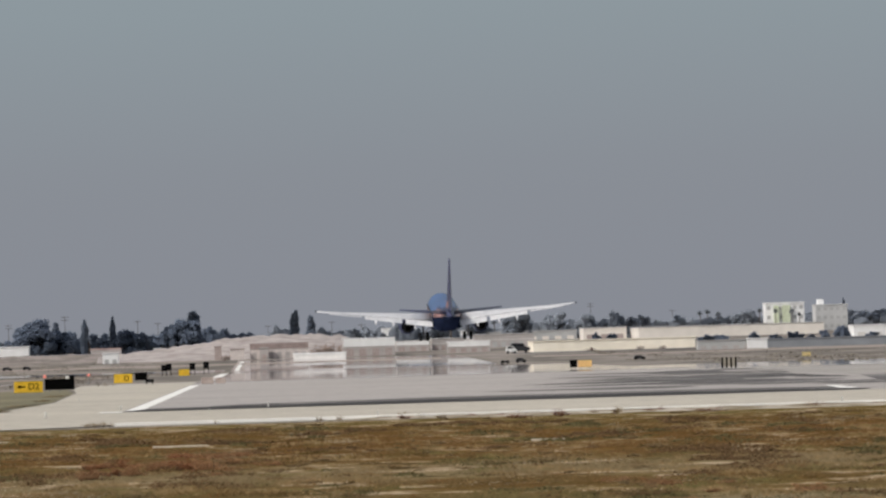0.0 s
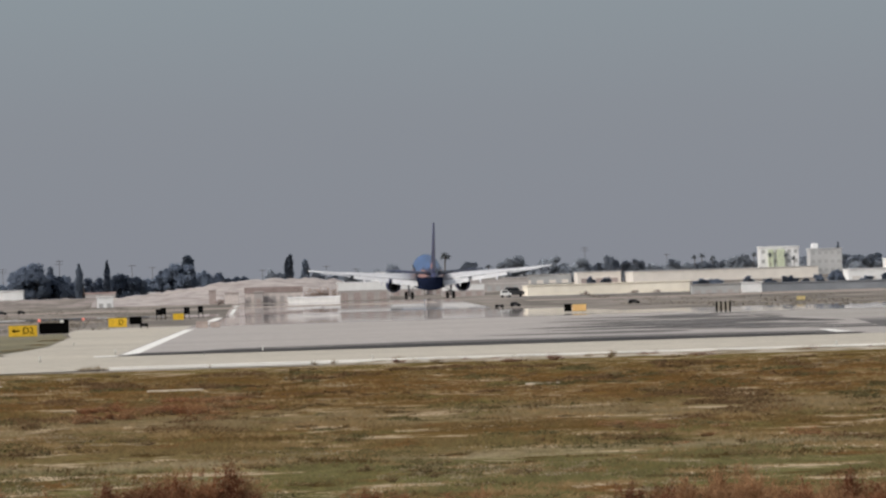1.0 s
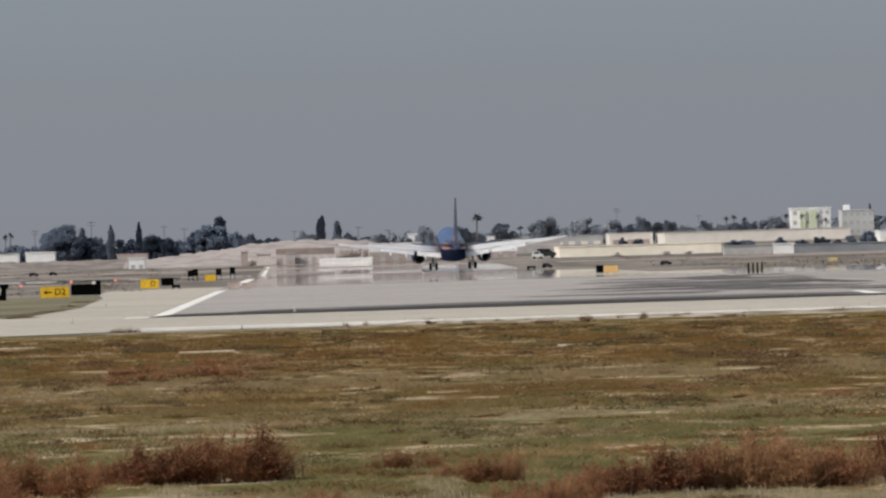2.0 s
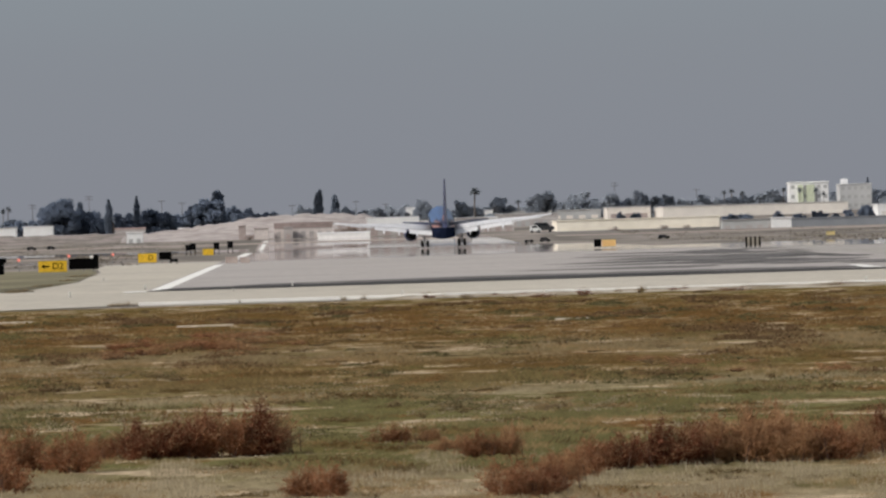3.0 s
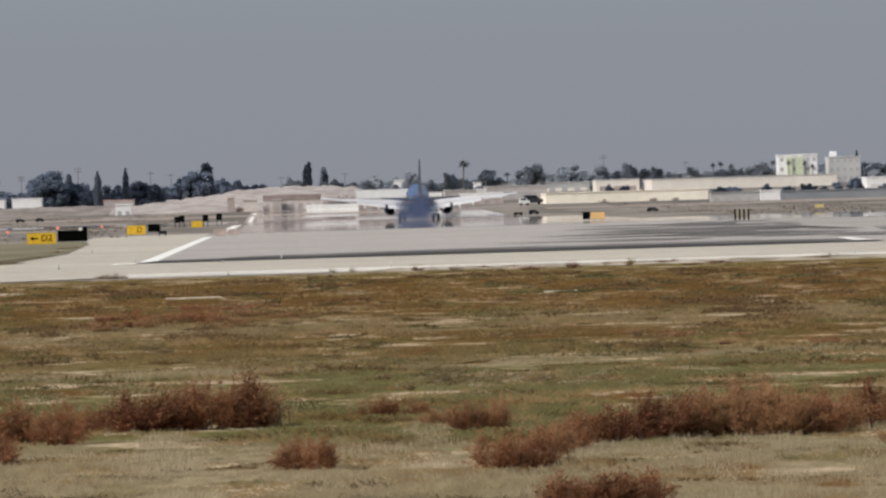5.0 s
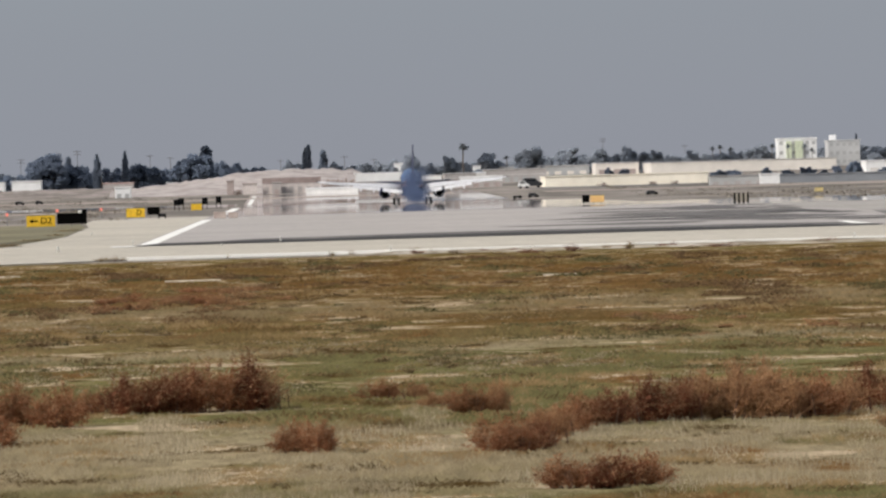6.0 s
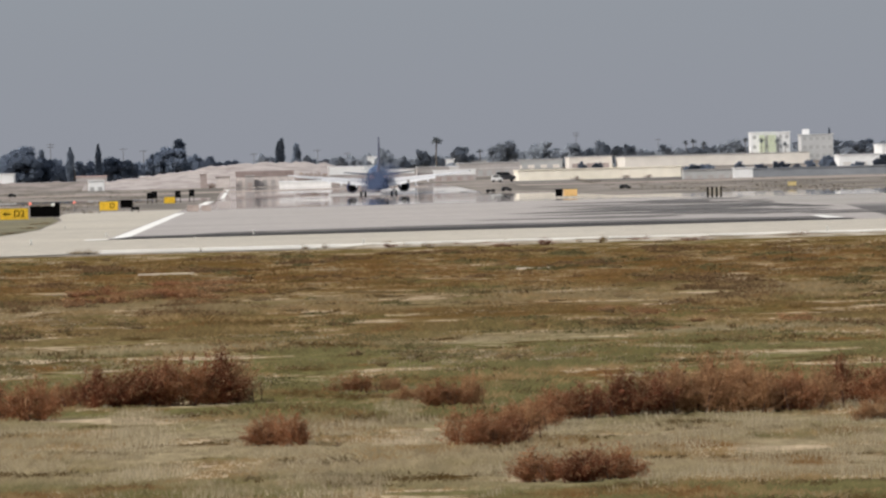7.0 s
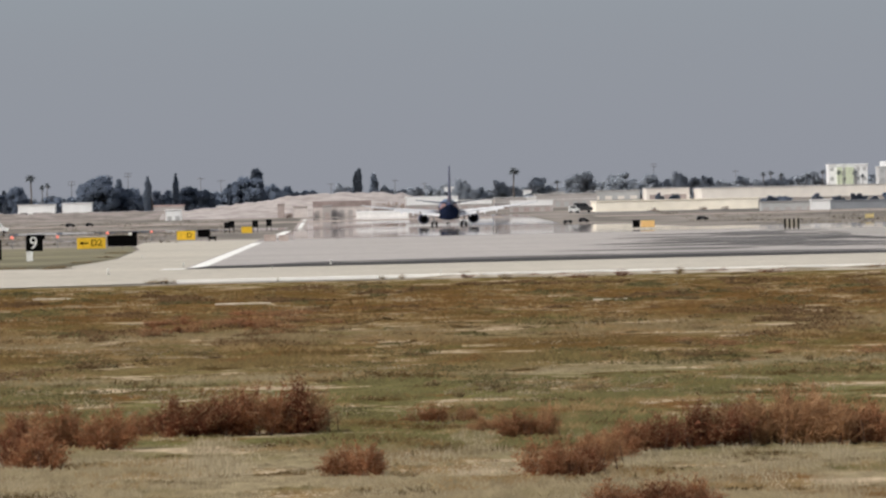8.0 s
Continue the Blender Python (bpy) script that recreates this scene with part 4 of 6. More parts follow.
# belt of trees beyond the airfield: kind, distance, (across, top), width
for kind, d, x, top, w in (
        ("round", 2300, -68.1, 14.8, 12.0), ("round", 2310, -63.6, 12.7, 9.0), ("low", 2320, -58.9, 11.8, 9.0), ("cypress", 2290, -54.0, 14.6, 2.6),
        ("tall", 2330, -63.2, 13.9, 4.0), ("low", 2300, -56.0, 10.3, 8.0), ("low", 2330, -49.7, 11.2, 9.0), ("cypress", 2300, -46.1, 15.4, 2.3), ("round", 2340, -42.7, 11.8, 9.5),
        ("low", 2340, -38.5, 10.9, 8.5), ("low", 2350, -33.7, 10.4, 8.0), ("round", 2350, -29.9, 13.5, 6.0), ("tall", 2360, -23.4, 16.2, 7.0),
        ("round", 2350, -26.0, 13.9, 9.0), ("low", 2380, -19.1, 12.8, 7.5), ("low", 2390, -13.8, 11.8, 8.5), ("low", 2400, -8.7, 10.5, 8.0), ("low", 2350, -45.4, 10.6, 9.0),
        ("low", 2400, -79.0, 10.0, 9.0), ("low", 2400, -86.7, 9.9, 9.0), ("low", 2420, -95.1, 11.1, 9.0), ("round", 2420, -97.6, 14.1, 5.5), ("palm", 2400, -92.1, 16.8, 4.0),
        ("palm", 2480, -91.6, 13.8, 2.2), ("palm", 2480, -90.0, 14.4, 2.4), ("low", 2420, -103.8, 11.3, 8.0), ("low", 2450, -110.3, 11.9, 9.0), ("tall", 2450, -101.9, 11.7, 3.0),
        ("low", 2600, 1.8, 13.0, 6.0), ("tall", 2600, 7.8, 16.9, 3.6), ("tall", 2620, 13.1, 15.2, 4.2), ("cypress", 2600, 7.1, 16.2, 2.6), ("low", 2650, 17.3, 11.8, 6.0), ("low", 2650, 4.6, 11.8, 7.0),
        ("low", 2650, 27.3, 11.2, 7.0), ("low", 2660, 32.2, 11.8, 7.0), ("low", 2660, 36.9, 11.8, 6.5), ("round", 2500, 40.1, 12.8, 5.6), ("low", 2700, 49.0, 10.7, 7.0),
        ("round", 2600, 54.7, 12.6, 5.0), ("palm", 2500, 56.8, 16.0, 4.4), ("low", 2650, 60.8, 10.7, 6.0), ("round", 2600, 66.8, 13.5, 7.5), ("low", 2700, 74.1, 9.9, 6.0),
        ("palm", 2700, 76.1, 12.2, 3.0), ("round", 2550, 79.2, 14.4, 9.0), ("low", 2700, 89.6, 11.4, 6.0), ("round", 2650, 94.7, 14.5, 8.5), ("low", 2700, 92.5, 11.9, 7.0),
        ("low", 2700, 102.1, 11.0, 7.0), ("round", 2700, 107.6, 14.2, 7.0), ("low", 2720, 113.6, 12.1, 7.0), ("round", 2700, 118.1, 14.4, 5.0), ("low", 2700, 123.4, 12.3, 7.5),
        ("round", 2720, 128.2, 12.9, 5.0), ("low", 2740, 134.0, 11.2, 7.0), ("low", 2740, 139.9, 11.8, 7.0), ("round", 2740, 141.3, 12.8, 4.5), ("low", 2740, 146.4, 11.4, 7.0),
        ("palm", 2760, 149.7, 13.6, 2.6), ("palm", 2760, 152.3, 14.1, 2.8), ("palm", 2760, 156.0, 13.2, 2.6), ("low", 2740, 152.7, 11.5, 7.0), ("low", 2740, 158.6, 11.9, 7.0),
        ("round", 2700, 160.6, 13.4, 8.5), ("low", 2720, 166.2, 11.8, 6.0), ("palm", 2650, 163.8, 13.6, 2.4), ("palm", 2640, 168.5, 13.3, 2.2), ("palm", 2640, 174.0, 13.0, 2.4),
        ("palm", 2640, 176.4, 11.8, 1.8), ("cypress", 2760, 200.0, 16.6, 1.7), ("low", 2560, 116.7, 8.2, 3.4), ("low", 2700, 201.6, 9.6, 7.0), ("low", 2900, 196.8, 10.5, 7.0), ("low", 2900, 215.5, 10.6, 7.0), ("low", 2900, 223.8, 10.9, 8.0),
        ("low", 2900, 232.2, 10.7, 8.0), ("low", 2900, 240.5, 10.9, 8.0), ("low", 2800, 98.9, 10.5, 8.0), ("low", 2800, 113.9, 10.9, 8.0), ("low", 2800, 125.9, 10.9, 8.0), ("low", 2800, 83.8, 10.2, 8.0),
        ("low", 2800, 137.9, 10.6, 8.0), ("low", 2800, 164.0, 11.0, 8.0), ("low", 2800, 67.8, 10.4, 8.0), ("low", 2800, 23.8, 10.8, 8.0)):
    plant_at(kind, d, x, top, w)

for kind, d, x, top, w in (("low", 2505, 35.2, 9.0, 4.0), ("low", 2505, 37.9, 8.9, 4.0), ("low", 2505, 61.2, 7.5, 4.5)):
    plant_at(kind, d, x, top, w)

# a closed low belt of trees behind the taller ones
_r = random.Random(5)
for k in range(30):
    d = 2480 + _r.uniform(0, 60)
    x = -118 + k * 4.35 + _r.uniform(-1, 1)
    plant("low", x, d, land(d) - 0.2, _r.uniform(4.2, 6.2), _r.uniform(1.3, 1.9))
for k in range(40):
    d = 2860 + _r.uniform(0, 60)
    x = 20 + k * 5.6 + _r.uniform(-1.5, 1.5)
    plant("low", x, d, land(d) - 0.2, _r.uniform(3.6, 5.6) + (2.0 if k > 11 else 0.0), _r.uniform(1.5, 2.2))

# shrubs in front of the warehouses
for d, x, top, w in ((2150, 118.1, 4.9, 5.0), (2150, 122.4, 4.8, 5.5), (2150, 131.2, 5.2, 3.2), (2150, 136.9, 4.5, 3.6), (2150, 142.4, 5.0, 5.0), (2150, 146.7, 4.2, 2.6),
                     (2150, 150.4, 5.1, 4.0), (2150, 155.1, 6.5, 5.0), (2150, 88.3, 6.6, 3.0), (2150, 92.2, 6.2, 3.6), (2150, 170.5, 6.1, 6.0), (2150, 163.5, 4.4, 3.8), (2100, 97.3, 4.1, 2.0)):
    base = land(d) - 0.2
    plant("low", x, d, base, max(1.2, top - base), w / (1.05 * max(1.2, top - base)))

# ---- buildings ----
M_STUCCO = material("white_stucco", (0.88, 0.88, 0.88), 0.9, 0, (0.80, 0.80, 0.80), 0.12, 6, fine=0.5, grain=0.04)
M_CREAM = material("cream_wall", (0.93, 0.87, 0.75), 0.9, 0, (0.87, 0.80, 0.68), 0.12, 6, fine=0.5, grain=0.04)
M_CREAM_PALE = material("pale_warehouse_wall", (0.84, 0.785, 0.72), 0.9, 0, (0.76, 0.705, 0.65), 0.08, 6, fine=0.5, grain=0.04)
M_HANGAR = material("weathered_hangar_wall", (0.76, 0.735, 0.71), 0.9, 0, (0.66, 0.635, 0.61), 0.15, 6, fine=0.8, grain=0.08)
M_HANGAR_GREY = material("dusty_hangar_wall", (0.50, 0.46, 0.45), 0.9, 0, (0.41, 0.375, 0.365), 0.15, 6, fine=0.8, grain=0.08)
M_GREY_WALL = material("grey_concrete_wall", (0.50, 0.50, 0.50), 0.9, 0, (0.42, 0.42, 0.42), 0.12, 6, fine=0.5, grain=0.04)
M_BROWN_DARK = material("reddish_brown_boards", (0.38, 0.30, 0.285), 0.9, 0, (0.30, 0.235, 0.22), 0.4, 6)
M_MOUND_WALL = material("dusty_block_wall", (0.68, 0.615, 0.59), 0.9, 0, (0.60, 0.54, 0.515), 0.2, 6)
M_OFFICE = material("light_grey_render", (0.60, 0.60, 0.60), 0.9, 0, (0.53, 0.53, 0.53), 0.12, 6, fine=0.5, grain=0.04)
M_BLUE_WALL = material("blue_grey_block_wall", (0.27, 0.285, 0.31), 0.9, 0, (0.22, 0.235, 0.26), 0.12, 6, fine=0.5, grain=0.06)
M_GREEN_WALL = material("pale_green_panel", (0.64, 0.70, 0.52), 0.8, 0, (0.58, 0.63, 0.47), 0.2, 5)
M_BROWN_WALL = material("brown_shed_wall", (0.44, 0.37, 0.35), 0.9, 0, (0.37, 0.305, 0.285), 0.2, 6)
M_ROOF = material("grey_roofing", (0.42, 0.40, 0.39), 0.9, 0, (0.34, 0.33, 0.32), 0.2, 6)
M_ROOF_PALE = material("pale_metal_roof", (0.66, 0.64, 0.62), 0.6, 0.1, (0.56, 0.55, 0.53), 0.2, 6)
M_ROOF_RED = material("faded_pinkish_roof", (0.60, 0.44, 0.40), 0.9, 0, (0.52, 0.37, 0.33), 0.3, 6)
M_GLAZING = material("dark_glazing", (0.05, 0.055, 0.06), 0.2, 0, (0.035, 0.04, 0.045), 0.5, 4)
M_DOOR = material("dark_dock_door", (0.13, 0.12, 0.12), 0.7, 0, (0.09, 0.085, 0.085), 0.5, 4)


def building(name, label, x0, x1, d, top, depth, wall, roof, bays=0, door_mat=None, storeys=1, band=0.0, category="building", fascia=0.0, fascia_mat=None):
    """A flat-roofed building that stands on the land and rises to the height top."""
    base = land(d) - 0.3
    h = top - base
    b = empty(name, pose((x0 + x1) / 2, d, base))
    tagged(b, label, category)
    w = (x1 - x0) / 2
    part("wall", box_mesh(-w, w, 0, depth, 0, h, 0.05), wall, b)
    part("roof", box_mesh(-w - 0.2, w + 0.2, -0.2, depth + 0.2, h, h + max(0.25, h * 0.05), 0.03), roof, b)
    if fascia:
        part("fascia", box_mesh(-w - 0.02, w + 0.02, -0.12, 0.0, h * (1 - fascia), h), fascia_mat or M_STUCCO, b, "brown boarded fascia" if fascia_mat else "bright white fascia")
    if band:
        part("wall_band", box_mesh(-w + 0.1, w - 0.1, -0.08, 0.0, h * band, h * (band + 0.06)), roof, b)
    for s in range(storeys):
        for k in range(bays):
            cx = -w + 2 * w * (k + 0.5) / bays
            ww = 2 * w / bays * 0.27
            z0 = 0.3 if storeys == 1 else h * (s + 0.42) / storeys
            z1 = h * 0.48 if storeys == 1 else h * (s + 0.8) / storeys
            part("door" if storeys == 1 else "window", box_mesh(cx - ww, cx + ww, -0.06, 0.05, z0, z1), door_mat or M_GLAZING, b)
    return b


building("warehouse", "long cream-walled warehouse beside the airfield", 66.0, 107.1, 2000, 3.9, 40, M_CREAM, M_CREAM)
building("warehouse", "long pale warehouse with a flat roof", 113.8, 171.3, 2450, 7.5, 60, M_CREAM_PALE, M_ROOF_PALE, 14, M_CREAM_PALE)
building("warehouse", "pale warehouse end wall with dock doors", 98.5, 112.2, 2500, 7.9, 30, M_CREAM_PALE, M_ROOF_PALE, 3, M_BROWN_WALL)
building("industrial_building", "low grey industrial building behind the warehouses", 67.4, 100.3, 2600, 7.6, 40, M_GREY_WALL, M_ROOF_PALE, 8, M_CREAM_PALE)
building("hangar", "hangar with a white fascia above brown doors", 18.5, 31.9, 2050, 6.1, 30, M_HANGAR_GREY, M_STUCCO, 4, M_BROWN_WALL, fascia=0.42)
building("hangar", "grey hangar with a light roof beside the white one", 34.3, 43.3, 2180, 5.2, 24, M_HANGAR_GREY, M_ROOF_PALE, 3, M_BROWN_WALL, fascia=0.35)
building("hangar", "pale hangar with small doors", 44.6, 55.0, 2200, 5.6, 24, M_HANGAR_GREY, M_ROOF_PALE, 5, M_BROWN_WALL, band=0.6)
building("shed", "low white shed between the hangars", 46.2, 57.3, 2080, 4.5, 8, M_HANGAR_GREY, M_STUCCO, 4, M_BROWN_WALL, fascia=0.4)
building("shed", "small pale block rising above the low shed", 50.8, 53.2, 2090, 5.5, 4, M_HANGAR, M_STUCCO)
building("shed", "small white store beside the grey compound", 113.5, 118.2, 1886, 3.0, 3, M_STUCCO, M_STUCCO)
building("hangar", "long grey hangar with a pale roof edge", 57.2, 74.6, 2250, 6.4, 24, M_HANGAR_GREY, M_ROOF_PALE, 7, M_GREY_WALL, band=0.6)
building("apartment_block", "white multi-storey block with window rows", 168.9, 182.2, 2700, 14.7, 14, M_STUCCO, M_STUCCO, 6, M_GREY_WALL, 3)
building("office_block", "grey block with rooftop plant", 187.4, 198.4, 2720, 13.7, 16, M_OFFICE, M_OFFICE, 5, M_GREY_WALL, 3)
building("warehouse", "low white warehouse at the end of the row", 162.1, 175.2, 2200, 5.9, 20, M_STUCCO, M_STUCCO, 3, M_HANGAR)
building("warehouse", "tall white warehouse behind the low one", 177.2, 190.0, 2240, 8.6, 30, M_STUCCO, M_STUCCO, 4, M_HANGAR)
building("shed", "white flat-roofed shed under the trees", -77.5, -69.1, 2250, 6.9, 12, M_STUCCO, M_STUCCO)
building("shed", "white shed with dark openings among trees", -90.1, -79.6, 2250, 6.7, 12, M_STUCCO, M_ROOF_PALE, 3, M_DOOR)
building("cottage", "low house with a faded pinkish roof", -49.2, -41.0, 2150, 5.5, 8, M_HANGAR_GREY, M_ROOF_RED, 3, M_GLAZING)
building("shed", "small white hut in front of the pinkish roof", -43.9, -39.8, 2050, 4.2, 5, M_STUCCO, M_STUCCO, 2, M_GREY_WALL)
building("shed", "low grey-walled compound beside the taxiway", 101.8, 117.4, 1890, 2.85, 6, M_GREY_WALL, M_ROOF, 6, M_HANGAR_GREY)
building("shed", "small white roofed hut behind the airfield", -34.7, -31.7, 2330, 5.3, 8, M_STUCCO, M_STUCCO)
building("shed", "small brown shed at the foot of the mound", -14.9, -13.1, 2050, 5.1, 6, M_BROWN_WALL, M_BROWN_WALL)
building("shed", "low dusty lean-to shed below the embankment", -10.8, -7.2, 2050, 4.3, 6, M_MOUND_WALL, M_BROWN_WALL)
building("barn", "long pale barn with a reddish-brown boarded upper wall", -5.7, 9.4, 2052, 5.5, 10, M_MOUND_WALL, M_BROWN_WALL, 7, M_HANGAR_GREY, fascia=0.30, fascia_mat=M_BROWN_DARK)
building("shed", "small pale hut before the long barn", -3.2, -0.9, 2046, 4.4, 5, M_HANGAR_GREY, M_HANGAR_GREY, 1, M_BROWN_WALL)
building("shed", "long whitewashed shed before the embankment", 5.4, 18.6, 2000, 2.64, 6, M_HANGAR, M_STUCCO, 6, M_HANGAR)
building("perimeter_wall", "long low blue-grey perimeter wall", 117.6, 205.0, 1900, 2.72, 0.4, M_BLUE_WALL, M_BLUE_WALL, category="wall")

building("shed", "small bright white roof among dark trees", 35.1, 38.0, 2520, 9.7, 6, M_STUCCO, M_STUCCO)
building("shed", "small bright white roof beside round trees", 60.3, 62.7, 2520, 8.2, 6, M_STUCCO, M_STUCCO)

# green panels on the white block
for px0, px1 in ((171.7, 173.4), (174.6, 177.3)):
    bm = box_mesh(px0, px1, 2698.7, 2699.85, 8.0, 14.1, 0.05)
    tagged(new("facade_panel", mesh_of(bm, "facade_panel", M_GREEN_WALL)), "pale green facade panel on the white block", "panel", "facade panels")
bm = box_mesh(188.3, 190.6, 2724, 2728, 14.0, 15.9, 0.3)
tagged(new("rooftop_unit", mesh_of(bm, "rooftop_unit", M_STUCCO)), "white rooftop air unit on the grey block", "air unit")


M_MOUND = material("stony_bare_earth", (0.48, 0.43, 0.41), 1.0, 0, (0.32, 0.275, 0.26), 0.35, 8, fine=0.8, bump=0.5, stretch=(0.5, 1, 3.5), contrast=(0.4, 0.6))
M_BANK = material("scrubby_bank", (0.30, 0.255, 0.235), 1.0, 0, (0.19, 0.165, 0.145), 0.25, 8, fine=1.0, bump=0.5, stretch=(0.6, 1, 3), contrast=(0.4, 0.6))


def bank(x0, x1, y, top):
    """Low scrubby bank along the airfield fence; it hides the foot of the sheds behind it."""
    bm = bmesh.new()
    rows = []
    for dy, f in ((-22, 0.0), (-12, 0.55), (-4, 0.93), (0, 1.0), (5, 0.9), (14, 0.0)):
        row = []
        for k in range(121):
            x = x0 + (x1 - x0) * k / 120
            wob = noise.fractal((x * 0.25, dy * 0.2, 8.1), 0.8, 2.1, 4) * 0.35
            end = min(1.0, (120 - k) / 20, 1.0)
            row.append(bm.verts.new((x, y + dy, land(y + dy) - 0.15 + (top - land(y) + wob) * f * end)))
        rows.append(row)
    for a, b in zip(rows, rows[1:]):
        for k in range(120):
            bm.faces.new((a[k], a[k + 1], b[k + 1], b[k]))
    tagged(new("bank", mesh_of(bm, "bank", M_BANK, True)), "low scrubby grey-brown bank before the sheds", "bank", "", "structure")


bank(-150, -26.7, 2120, 4.45)


def mound():
    """Long bare-earth embankment beyond the runway end."""
    bm = bmesh.new()
    crest = [(-46, 1.6), (-32.2, 3.0), (-24.6, 4.0), (-17.1, 4.6), (-12.6, 5.8), (-2.0, 6.2), (5.5, 6.3), (12.0, 6.0), (19.1, 5.3), (29.9, 1.2)]
    rows = []
    for dy, f in ((-45, 0.0), (-30, 0.45), (-12, 0.85), (0, 1.0), (20, 0.9), (60, 0.0)):
        row = []
        for k in range(57):
            u = k / 56 * (len(crest) - 1)
            i = min(int(u), len(crest) - 2)
            x = crest[i][0] + (crest[i + 1][0] - crest[i][0]) * (u - i)
            h = crest[i][1] + (crest[i + 1][1] - crest[i][1]) * (u - i)
            wob = noise.fractal((x * 0.3, dy * 0.12, 3.1), 0.8, 2.1, 4) * 0.8
            y = 2110 + dy + wob * 4
            row.append(bm.verts.new((x, y, land(y) - 0.2 + (h + wob) * f)))
        rows.append(row)
    for a, b in zip(rows, rows[1:]):
        for k in range(56):
            bm.faces.new((a[k], a[k + 1], b[k + 1], b[k]))
    tagged(new("earth_mound", mesh_of(bm, "earth_mound", M_MOUND, True)), "long bare pinkish-brown earth embankment", "embankment", "", "structure")


mound()

# ---- poles, far vehicles, strips of road ----
M_POLE = material("weathered_pole", (0.20, 0.20, 0.21), 0.9, 0, (0.15, 0.15, 0.16), 0.6, 4)
matt(M_POLE, 0.0)


def utility_pole(x, d, top, arms):
    base = land(d) - 0.2
    p = empty("utility_pole", pose(x, d, base))
    tagged(p, "thin weathered utility pole with crossarms above the trees", "utility pole", "utility poles")
    bm = bmesh.new()
    add_tube(bm, (0, 0, 0), (0, 0, top - base), 0.15, 0.09, 8)
    part("pole", bm, M_POLE, p)
    for k in range(arms):
        part("crossarm", box_mesh(-1.2, 1.2, -0.08, 0.08, top - base - 0.5 - k * 0.9, top - base - 0.32 - k * 0.9, 0.02), M_POLE, p)


for d, x, top, arms in ((2450, -63.8, 16.5, 2), (2500, -42.2, 14.7, 1), (2500, -83.0, 14.6, 2), (2700, 20.7, 13.4, 1), (2700, -1.1, 12.7, 1), (2500, -35.8, 13.9, 1),
                        (2800, 113.1, 17.5, 2), (2800, 31.9, 12.5, 1), (2800, 142.1, 14.3, 1), (2500, -71.4, 16.1, 1)):
    utility_pole(x, d, top, arms)

M_CAR_DARK = material("dark_car_paint", (0.03, 0.03, 0.033), 0.35, 0, (0.022, 0.022, 0.025), 0.8, 3)
M_CAR_WHITE = material("white_car_paint", (0.78, 0.78, 0.77), 0.35, 0, (0.70, 0.70, 0.69), 0.8, 3)


def vehicle(x, d, length, height, mat, label, turn=0.0):
    c = empty("service_truck" if height > 1.8 else "car", pose(x, d, land(d) + 0.02, 0, 0, turn))
    tagged(c, label, "vehicle", "service vehicles")
    L, H = length / 2, height
    bm = bmesh.new()
    add_loft(bm, [[(px * L, y, pz * H) for px, pz in ((-1, 0.22), (1, 0.22), (1, 0.55), (0.62, 0.62), (0.34, 0.98), (-0.78, 1.0), (-0.98, 0.6))] for y in (-0.9, 0.9)])
    part("body", bm, mat, c)
    for s in (-1, 1):
        part("window", box_mesh(-0.66 * L, 0.32 * L, s * 0.905 - 0.01, s * 0.905 + 0.01, 0.66 * H, 0.90 * H), M_GLASSY, c)
        for k in (-0.6, 0.62):
            bm = bmesh.new()
            add_tube(bm, (k * L, s * 0.72, 0.33), (k * L, s * 0.93, 0.33), 0.33, 0.33, 14)
            part("wheel", bm, M_TYRE, c)


vehicle(-62.6, 1870, 2.3, 0.9, M_CAR_DARK, "low dark cart on the far airfield road")
vehicle(-58.3, 1880, 1.9, 0.9, M_CAR_DARK, "distant dark car on the airfield road")
vehicle(62.1, 1985, 5.2, 2.5, M_CAR_DARK, "dark service truck beside the far apron")
vehicle(59.7, 1975, 2.8, 1.9, M_CAR_WHITE, "small white van beside a dark truck")
vehicle(74.3, 1600, 2.4, 0.9, M_CAR_DARK, "dark cart on the far apron")
vehicle(47.6, 1620, 1.9, 0.6, M_CAR_DARK, "dark ground cart on the far apron")
vehicle(51.2, 1630, 2.2, 1.0, M_CAR_DARK, "dark tug on the far apron")

vehicle(-72.7, 1700, 5.0, 2.2, M_CAR_WHITE, "white service truck at the taxiway edge")

M_ROAD = material("dark_road_asphalt", (0.16, 0.155, 0.15), 0.9, 0, (0.10, 0.097, 0.094), 0.06, 6, stretch=(0.4, 1, 1))

# service roads and paler strips that cross the far field
for y0, y1, x0, x1, mat, lab in ((980, 1035, -140, -22, M_TAXI, "grey taxiway strip across the grass"), (1180, 1260, -160, -20, M_SOIL, "bare pinkish soil strip beside a taxiway"),
                                 (1560, 1680, -220, -10, M_TAXI, "far grey taxiway across the grass"), (1840, 1900, -250, 40, M_SOIL, "bare soil strip at the airfield edge"),
                                 (1800, 1850, 60, 320, M_SOIL, "bare soil strip before the warehouses"), (1940, 1985, 60, 330, M_ROAD, "dark perimeter road before the warehouses")):
    bm = bmesh.new()
    ys = sorted({y0, y1} | {y for y in LEVELS if y0 < y < y1})
    rows = [[bm.verts.new((x, y, land(y) + 0.06)) for x in (x0, x1)] for y in ys]
    for a, b in zip(rows, rows[1:]):
        bm.faces.new((a[0], a[1], b[1], b[0]))
    tagged(new("service_road", mesh_of(bm, "service_road", mat)), lab, "road", "", "structure")


